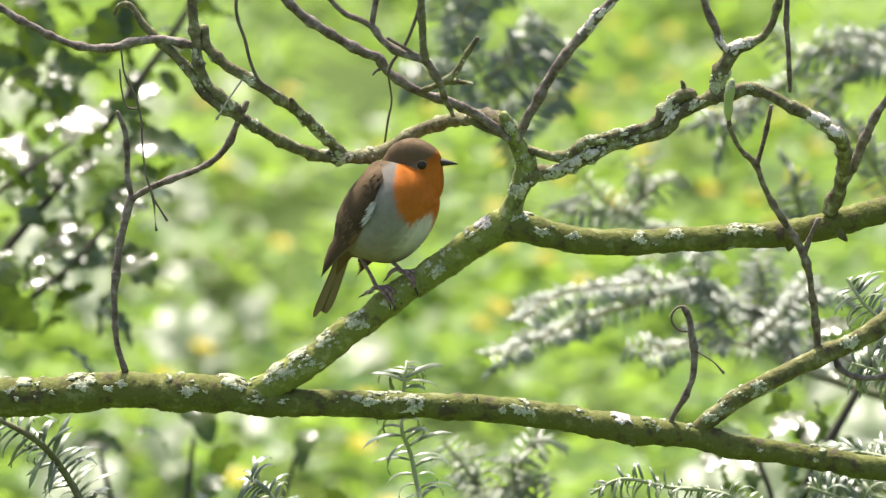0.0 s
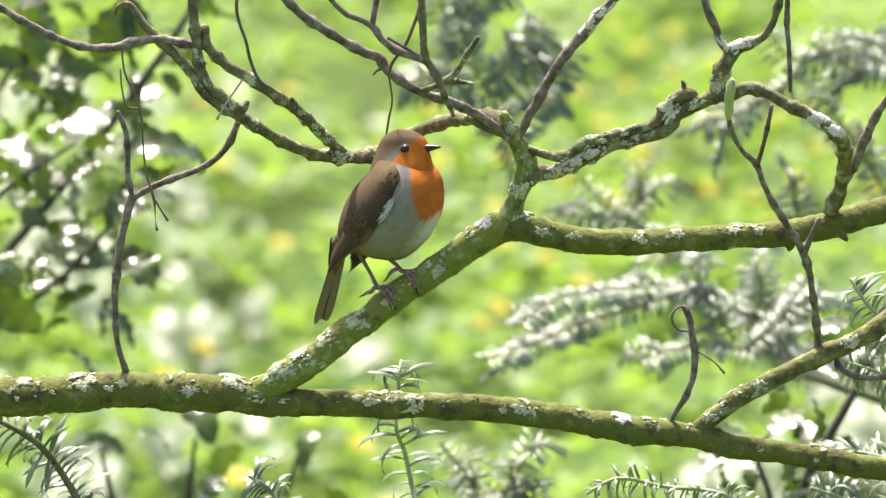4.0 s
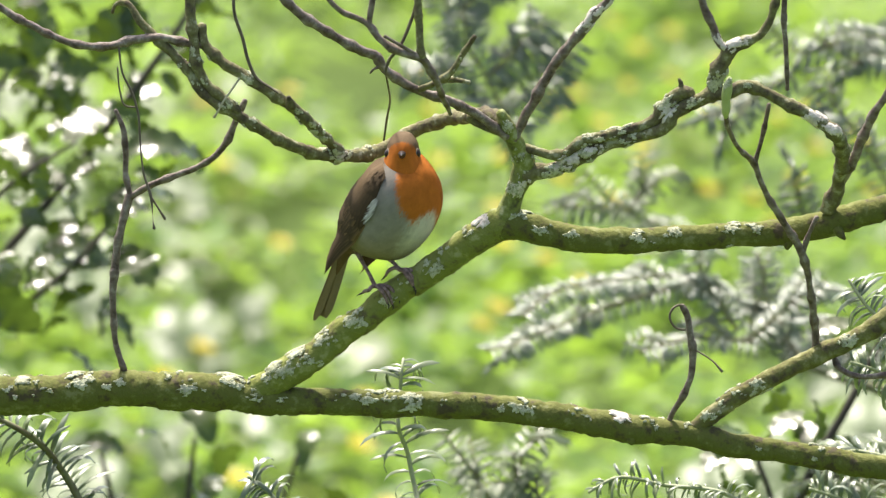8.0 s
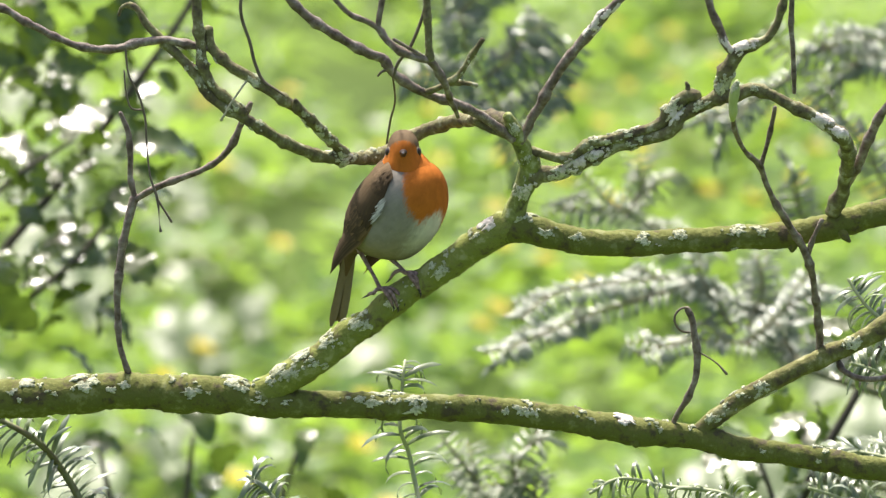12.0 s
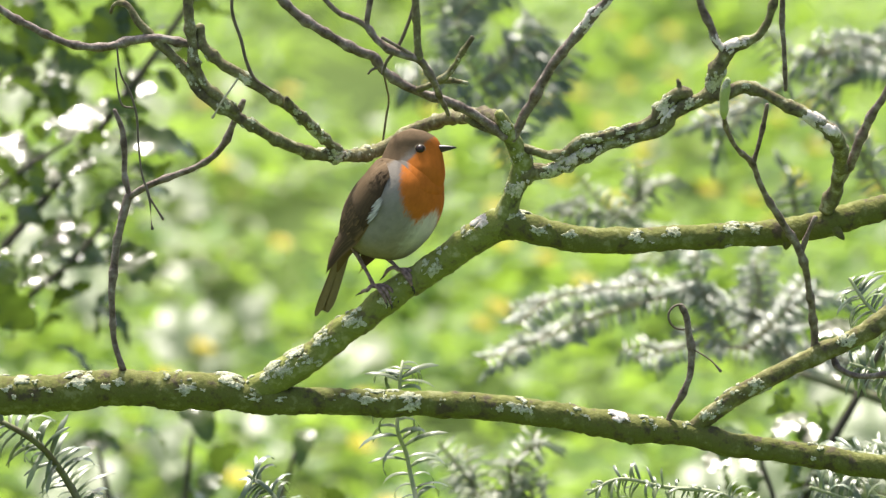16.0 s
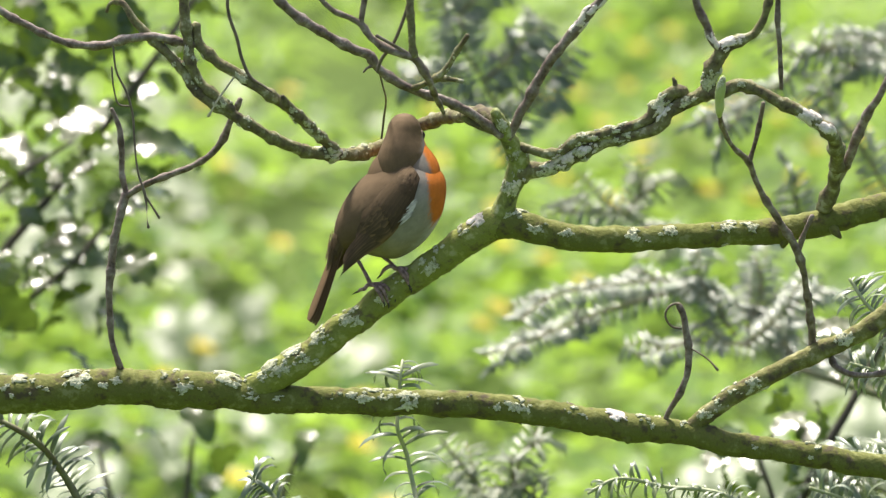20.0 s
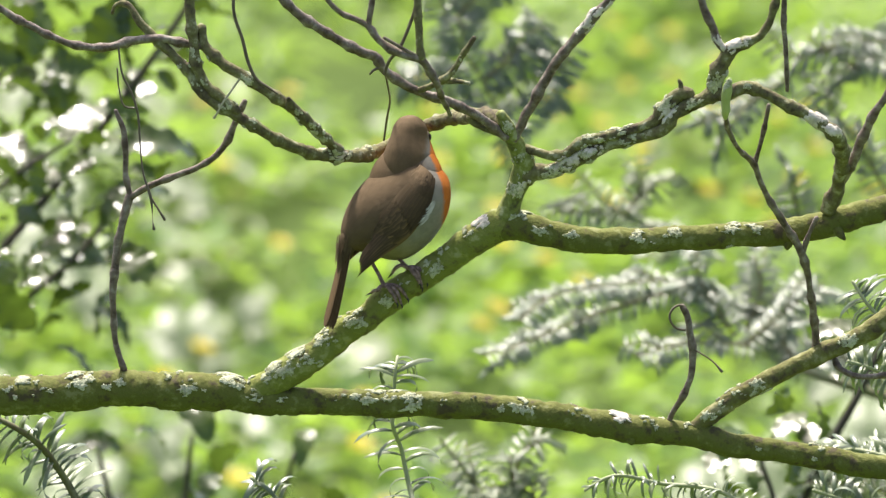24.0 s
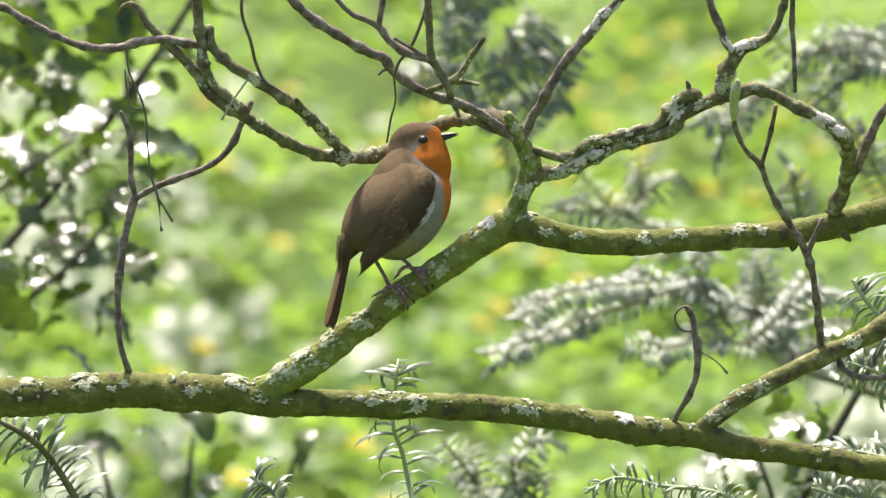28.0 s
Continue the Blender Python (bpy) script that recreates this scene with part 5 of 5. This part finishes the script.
def broad_plant(place, seed):
    """A low plant: broad glossy leaves on short stalks."""
    rnd = random.Random(seed)
    thing = empty("broad_leaved_plant", place, "low plant with broad glossy pale leaves", "plant", "broad-leaved plants")
    for k in range(5):
        c = Vector((rnd.uniform(-0.05, 0.05), rnd.uniform(-0.06, 0.06), rnd.uniform(0.1, 0.17)))
        bm = bmesh.new()
        tube(bm, np.array([(0, 0, -0.02, 0.003), (c.x * 0.6, c.y * 0.6, c.z * 0.6, 0.0025), (*c, 0.002)]), 6)
        part("stalk", bm, HERB, thing, "green leaf stalk")
        bm = bmesh.new()
        rows = []
        l, h = rnd.uniform(0.05, 0.085), rnd.uniform(0.02, 0.03)
        for i in range(7):
            t = i / 6
            w = h * math.sin(math.pi * min(1, 0.06 + t * 0.94)) ** 0.7
            rows.append([bm.verts.new((l * (t - 0.4), s * w, 0.25 * h * abs(s) - 0.12 * l * (t - 0.4) ** 2 * 4)) for s in (-1, -0.4, 0, 0.4, 1)])
        for a, b in zip(rows, rows[1:]):
            for j in range(4):
                bm.faces.new((a[j], b[j], b[j + 1], a[j + 1]))
        bm.transform(Matrix.Translation(c) @ Euler((rnd.gauss(0.55, 0.18), rnd.gauss(-0.1, 0.18), 0)).to_matrix().to_4x4() @ pose(0, 0, 0, 0, 0, rnd.uniform(0, 360)))
        part("leaf", bm, BROAD, thing, "broad glossy leaf")
    return thing


plants = []
for k, (u, v) in enumerate(((-157, -36), (-122, -41), (-206, 74), (-249, 56), (-143, -100), (-219, -109), (-230, 36), (-96, -22), (-176, 92), (246, -92), (180, -104), (-206, 64), (-246, 96), (-190, -14), (-160, 44), (-214, 4), (-182, 62), (226, -76), (152, -122), (205, -107), (205, -127), (-236, 20), (-200, 100), (-225, -121), (-214, -130))):
    p = on_ground(u, v)
    m = pose(p.x, p.y, relief(p.x, p.y) - 0.005, 0, 0, 0)
    plants.append(broad_plant(m, k) if k < 3 else copy_thing(plants[k % 3], m))


# ---- what moves ----
def motions():
    # Sway of the boughs: seconds, mm right, mm up, degrees of yaw and of pitch.
    sway = [(0, 0.87, -0.88, 0.31, 0.07), (0.5, 0.87, -0.25, 0.31, 0.29), (1, 0.37, 0.26, -0.02, 0.04), (1.5, 1.26, -0.76, 0.04, 0.20), (2, 1.39, -0.64, 0.30, 0.26), (2.5, 0.87, 0.12, -0.01, -0.02), (3, 0.37, -0.37, -0.18, 0.14), (3.5, 0.87, -0.49, 0.07, 0.08), (5.5, 1.39, -1.89, 0.46, 0.31), (6, 0.37, -1.51, 0.31, 0.49), (6.5, 0.87, -0.76, 0.31, 0.13), (7, 1.25, -0.76, 0.45, 0.20), (7.5, 0.49, -0.25, -0.08, 0.20), (8, 0.00, -0.00, 0.00, 0.00), (8.5, 0.87, -0.88, 0.47, 0.07), (9, 0.87, -0.12, 0.47, -0.06), (9.5, 0.37, 0.89, 0.06, -0.22), (10, 1.39, -0.49, 0.30, -0.07), (10.5, 2.26, -0.87, 0.85, -0.09), (11, 1.51, -0.37, 0.57, -0.10), (11.5, 1.00, -1.14, 0.33, -0.06), (12, 2.52, -1.52, 0.89, 0.08), (12.5, 3.15, -1.77, 0.98, 0.29), (14.5, 0.37, -0.37, 0.14, 0.23), (15, 0.37, 0.38, -0.26, 0.27), (15.5, 0.87, 1.27, 0.23, -0.12), (16, -0.64, 0.26, -0.26, 0.36), (16.5, -1.64, 0.38, -0.58, 0.34), (17, 0.37, 1.15, -0.10, -0.01), (17.5, 0.37, 0.12, -0.10, 0.14), (18, -1.52, 0.63, -0.64, 0.23), (18.5, -0.77, 1.65, -0.52, -0.01), (19, 0.37, -0.25, -0.02, 0.28), (19.5, -1.02, -0.63, -0.24, 0.35), (20, -2.16, 0.89, -0.82, 0.18), (20.5, -1.15, 0.12, -0.26, 0.22), (21, 0.37, -0.49, 0.22, 0.25), (21.5, -0.64, 0.89, -0.18, 0.02), (23.5, -0.64, 0.89, -0.34, 0.18), (24, 0.00, -0.00, -0.08, 0.32), (24.5, 0.62, 0.12, 0.02, 0.14), (25, -0.12, 0.89, -0.34, 0.02), (25.5, -0.12, -0.25, -0.02, 0.20), (26, 1.39, -1.01, 0.46, 0.17), (26.5, 0.87, -0.00, 0.31, 0.00), (27, 0.37, -0.12, -0.02, 0.18), (27.5, 2.14, -1.01, 0.91, 0.32), (28, 2.78, -0.88, 1.00, 0.15)]
    turn = [SET @ pose(x / 1000, 0, z / 1000, pitch, 0, yaw) for t, x, z, yaw, pitch in sway]
    walk(tree, [(row[0], m) for row, m in zip(sway, turn)])

    # The feet go with the bough; the body keeps its place. At 22 s the near foot shifts its grip.
    rest = robin.matrix_world.copy()
    for limb_part, hop in ((near_leg, (16, 1)), (far_leg, (12, 5))):
        rows = []
        for row, m in zip(sway, turn):
            p = rest.inverted() @ m @ SET.inverted() @ rest.translation
            k = 1.0 if row[0] > 22 else 0.0
            rows.append((row[0], pose(p.x + k * hop[0] * PX, p.y - k * 11 * PX, p.z + k * hop[1] * PX)))
        walk(limb_part, rows)

    # Body: seconds, right, up, yaw, pitch; lift and tilt of the tail.
    body = [(0, -2, -5, -31, 0, 20, 18), (0.5, -2, -4, -31, 0, 19, 18), (1, 2, 2, -20, 0, 7, 14), (1.5, 2, 2, -20, 0, 5, 14), (2, 2, 2, -15, 0, 0, 14), (2.5, 2, 2, -15, 0, 1, 14), (3, -1, 0, -18, 0, 28, 14), (3.5, -0.3, 0, -17, 0, 14, 14), (5.5, 2.3, 0, -21, 0, 3, 18), (6, 3, 0, -27, 0, 6, 14), (6.5, 1.2, 0, -29, 0, 8, 12), (7, -0.5, 0, -25, 0, 11, 18), (7.5, -2.2, 0, -25, 0, 11, 18), (8, -4, 0, -32, 0, 15, 12), (9, -2, 0, -32, 0, 12, 14), (10, 0, 0, -30, 0, 9, 14), (11, 2.8, 0, -30, 0, 8, 14), (12.5, 7, 0, -30, 0, 5, 14), (14.5, 0, 0, -32, 0, 6, 8), (15, -0.3, 0.3, -30, 0, 8, 12), (16, -0.9, 0.9, -29, 0, 17, 18), (17, -1.4, 1.4, -30, 0, 17, 18), (17.5, -1.7, 1.7, -29, 0, 14, 18), (18, -2, 2, -34, 0, 18, 10), (18.5, -10, 3, -4, 5, -3, 14), (19, -9.5, 2.8, 2, 5, -11, 14), (19.5, -9, 2.7, 0, 5, -5, 14), (20, -8.5, 2.5, 3, 5, -1, 14), (20.5, -8, 2.3, 5, 5, -7, 14), (21, -7.5, 2.2, 9, 5, -11, 14), (21.5, -7, 2, 10, 5, -8, 14), (23.5, 0, 0, 17, 5, -6, -4), (24, 0.1, 0, 19, 5, -9, 6), (24.5, 0.2, 0, 19, 5, -10, 6), (25, 0.3, 0, 15, 5, -6, 6), (26, 0.6, 0, 17, 5, -6, 6), (27, 0.8, 0, 18, 5, -4, 8), (28, 1, 0, 19, 5, -9, 6)]
    rows = {"body": [], "tail": []}
    for t, x, z, yaw, pitch, swing, wag in body:
        m = pose((x + (-5 if t < 0.7 else 2 if t < 18.2 else 0)) * PX, 0, z * PX, 0, pitch, yaw)
        rows["body"].append((t, m))
        twist = (-42 if t < 18.3 else 24) - yaw
        rows["tail"].append((t, m @ Matrix.Translation(TAIL_AT - Vector((8 * PX if 0.7 < t < 18.2 else 0, 0, 0))) @ pose(0, 0, 0, wag, swing, 0) @ pose(0, 0, 0, 0, 0, twist)))
    walk(robin_body, rows["body"])
    hinge = Matrix.Translation(Vector((40, 0, 200)) * PX)
    for ob, drop, tuck in zip(robin_wings, (-5.5, -4.5), (0, 8)):  # from 18 s the wings hang a little lower
        walk(ob, [(t, m @ hinge @ pose(0, 0, 0, 0, drop if t > 18.2 else 0, tuck if t > 18.2 else 0) @ hinge.inverted()) for t, m in rows["body"]])
    walk(robin_tail, rows["tail"])

    # Head: seconds, right, up (from between the feet), yaw, pitch, opening of the bill.
    head = [
            (0, 31, 223, -12, 5, 0), (0.5, 31, 224, -12, 5, 0), (0.8, 17, 230, 15, -4, 0), (1, 11, 248, 43, -7, 0), (1.5, 9, 248, 47, -7, 0), (2, 12, 248, 56, -4, 0), (2.5, 13, 249, 62, -1, 0), (2.8, 11, 249, 10, -1, 0),
            (3, 10, 240, -36, -5, 0), (3.5, 13, 240, -32, -5, 0), (5.5, 11, 236, -36, -1, 4), (5.8, 14, 236, -38, -4, 10), (6, 22, 239, -47, -11, 60), (6.3, 19, 239, -38, -6, 10), (6.5, 17, 240, -34, -1, 0), (7, 30, 240, -14, -5, 0),
            (7.5, 30, 240, -16, -5, 0), (7.7, 23, 238, -45, -1, 0), (8, 13, 234, -92, 3, 0), (9, 13, 235, -91, 3, 0), (10, 13, 236, -90, 3, 0), (11, 13, 237, -90, 3, 0), (12.5, 14, 237, -89, 3, 0), (14.5, 31, 238, -18, -7, 14),
            (15, 31, 239, -18, -7, 22), (15.4, 31, 239, -18, -5, 4), (16, 31, 239, -18, -4, 0), (17.5, 31, 239, -18, -4, 0), (18, 40, 240, -10, 1, 0), (18.2, 29, 249, 30, 0, 0), (18.4, 21, 262, 42, 0, 0), (19, 20, 262, 44, 0, 0),
            (19.2, 27, 264, 20, 0, 0), (19.3, 37, 264, 0, 0, 0), (19.7, 37, 264, 0, 0, 0), (19.9, 23, 266, 50, 0, 0), (20, 15, 266, 74, 0, 0), (20.5, 15, 266, 78, 0, 0), (21, 15, 265, 84, 0, 0), (21.5, 7, 264, 116, 0, 0),
            (23.5, 22, 263, 74, 0, 0), (24, 25, 263, 68, 0, 0), (24.2, 39, 270, 40, 0, 0), (24.5, 45, 270, 22, 0, 0), (24.7, 45, 259, 8, -8, 0), (25, 36, 252, -16, -13, 0), (26, 36, 252, -16, -13, 0), (27, 36, 252, -16, -13, 0),
            (27.7, 36, 252, -16, -13, 1), (28, 36, 252, -16, -13, 4)]
    yaws = [(r[0], r[3]) for r in body]
    heads, bills, necks = [], [], []
    for t, x, z, yaw, pitch, gape in head:
        b = radians(float(np.interp(t, [a for a, c in yaws], [c for a, c in yaws])))
        heads.append((t, pose(x * PX, 34 * math.sin(b) * PX, z * PX, 20 if t < 0.7 else 0, pitch, yaw)))  # at first the crown leans to the camera
        turned = max(-75, min(75, yaw - math.degrees(b)))
        neck = Vector((0.6 * NECK_AT[0] * math.cos(b) + 0.4 * x - (8 if t < 0.7 else 0), NECK_AT[0] * math.sin(b), 0.4 * NECK_AT[1] + 0.6 * (z + 4) - (12 if t < 0.7 else 0))) * PX
        necks.append((t, Matrix.Translation(neck) @ pose(0, 0, 0, 0, 0, math.degrees(b) + 0.22 * turned)))
        hinge = Vector((50, 0, 1.5)) * PX
        bills.append((t, Matrix.Translation(hinge) @ pose(0, 0, 0, 0, gape, 0) @ Matrix.Translation(-hinge)))
    walk(robin_head, heads)
    walk(robin_neck, necks)
    walk(lower_bill, bills)

    # Yew and holly stir in the wind: seconds, mm right, mm up.
    def stir(thing, rows, gain):
        m0 = thing.matrix_world.copy()
        walk(thing, [(t, Matrix.Translation((x * gain / 1000, 0, z * gain / 1000)) @ m0) for t, x, z in rows])

    near = [(0, 2.0, -1.5), (0.5, 0.5, -1.0), (1, 0.5, -1.5), (1.5, 0.0, -1.0), (2, 0.5, -1.0), (2.5, 0.0, -1.0), (3, -1.0, -1.5), (3.5, -1.0, -1.0), (5.5, -3.0, -1.5), (6, -0.5, -2.0), (6.5, -3.0, -1.5), (7, -1.5, -1.0), (7.5, -1.0, -0.5), (8, 0.0, -0.0), (8.5, 0.5, -0.5), (9, -1.5, -2.0), (9.5, -1.5, -2.5), (10, -3.0, -2.5), (10.5, -1.0, -3.5), (11, 1.0, -1.0), (11.5, 1.0, -1.0), (12, 1.0, -1.0), (12.5, 1.0, -2.0), (14.5, 0.5, -1.5), (15, -0.5, -1.0), (15.5, 0.5, -1.5), (16, -0.5, -1.5), (16.5, -1.0, -1.5), (17, -1.0, -2.0), (17.5, -1.5, -2.0), (18, -3.0, -2.5), (18.5, -2.0, -2.5), (19, -1.0, -2.0), (19.5, -0.5, -1.5), (20, -0.5, -1.0), (20.5, 1.0, -0.5), (21, -0.5, 1.0), (21.5, -2.0, -1.5), (23.5, -4.6, -1.0), (24, -3.5, 1.5), (24.5, -4.1, -0.0), (25, -4.6, -1.5), (25.5, -4.1, 0.5), (26, -4.1, -0.5), (26.5, -3.5, -0.0), (27, -2.5, -0.5), (27.5, -2.0, 0.5), (28, -3.0, -0.5)]
    far = [(0, -0.5, -3.0), (0.5, 0.0, -1.0), (1, -0.5, -0.5), (1.5, -0.5, -0.0), (2, -0.5, -2.0), (2.5, 0.5, -1.5), (3, -0.5, -1.5), (3.5, -1.5, -5.1), (5.5, -0.5, -2.5), (6, 0.5, -0.0), (6.5, 0.0, -1.5), (7, 0.5, 0.5), (7.5, 1.5, 0.5), (8, 0.0, -0.0), (8.5, 0.0, -1.5), (9, 0.0, -2.5), (9.5, 0.0, 0.5), (10, 0.5, -1.0), (10.5, -1.0, -3.0), (11, 0.0, -1.0), (11.5, -0.5, -2.0), (12, -1.0, -1.5), (12.5, -1.5, -3.6), (14.5, -2.0, -3.6), (15, -2.0, -3.6), (15.5, -2.5, -4.1), (16, -2.5, -4.6), (16.5, -2.0, -5.1), (17, -2.0, -3.6), (17.5, -2.0, -3.0), (18, -2.5, -5.1), (18.5, -2.0, -5.1), (19, -1.5, -3.0), (19.5, -2.5, -5.6), (20, -1.5, -2.5), (20.5, -2.0, -5.1), (21, -3.6, -7.1), (21.5, -2.0, -3.6), (23.5, -1.0, -3.6), (24, -2.0, -2.5), (24.5, -1.0, -2.0), (25, -2.0, -5.1), (25.5, -1.0, -2.5), (26, 0.0, -1.0), (26.5, -1.0, -3.0), (27, 0.5, 0.5), (27.5, 0.5, 1.5), (28, -1.0, -2.5)]
    leaf = [(0, -1.0, 0.5), (0.5, -1.0, 0.5), (1, -1.0, 0.5), (1.5, -1.5, 1.0), (2, -1.5, 0.5), (2.5, -1.5, 0.5), (3, -1.0, -0.0), (3.5, 0.5, -0.5), (5.5, 0.0, -0.0), (6, -0.5, -0.0), (6.5, 0.0, -0.0), (7, 0.0, -0.0), (7.5, -0.5, 0.5), (8, 0.0, -0.0), (8.5, 0.0, -0.0), (9, -0.5, 0.5), (9.5, -0.5, 0.5), (10, -0.5, 0.5), (10.5, -0.5, 0.5), (11, -1.0, 0.5), (11.5, -1.5, 1.0), (12, -1.5, 1.0), (12.5, -2.0, 1.0), (14.5, -2.5, 1.5), (15, -2.0, 1.5), (15.5, -2.0, 1.5), (16, -2.5, 1.5), (16.5, -2.5, 1.5), (17, -2.5, 1.5), (17.5, -2.5, 1.5), (18, -2.5, 1.5), (18.5, -3.0, 1.5), (19, -3.0, 1.5), (19.5, -2.0, 1.0), (20, -1.5, 0.5), (20.5, -2.0, 1.0), (21, -2.0, 1.0), (21.5, -2.0, 1.0), (23.5, -2.5, 1.5), (24, -2.5, 1.5), (24.5, -2.0, 1.0), (25, -2.0, 1.0), (25.5, -1.5, 1.0), (26, -1.5, 1.0), (26.5, -2.0, 1.0), (27, -1.5, 1.0), (27.5, -1.5, 1.0), (28, -1.5, 1.0)]
    for k, thing in enumerate(sprigs):
        stir(thing, near, (1.0, 0.6, -0.5, 0.7, -0.6, 0.5, 0.6, -0.6)[k])
    stir(yew, far, 1.25)
    for k, thing in enumerate(hollies):
        stir(thing, leaf, (1.2, 0.8, -0.9)[k])


motions()
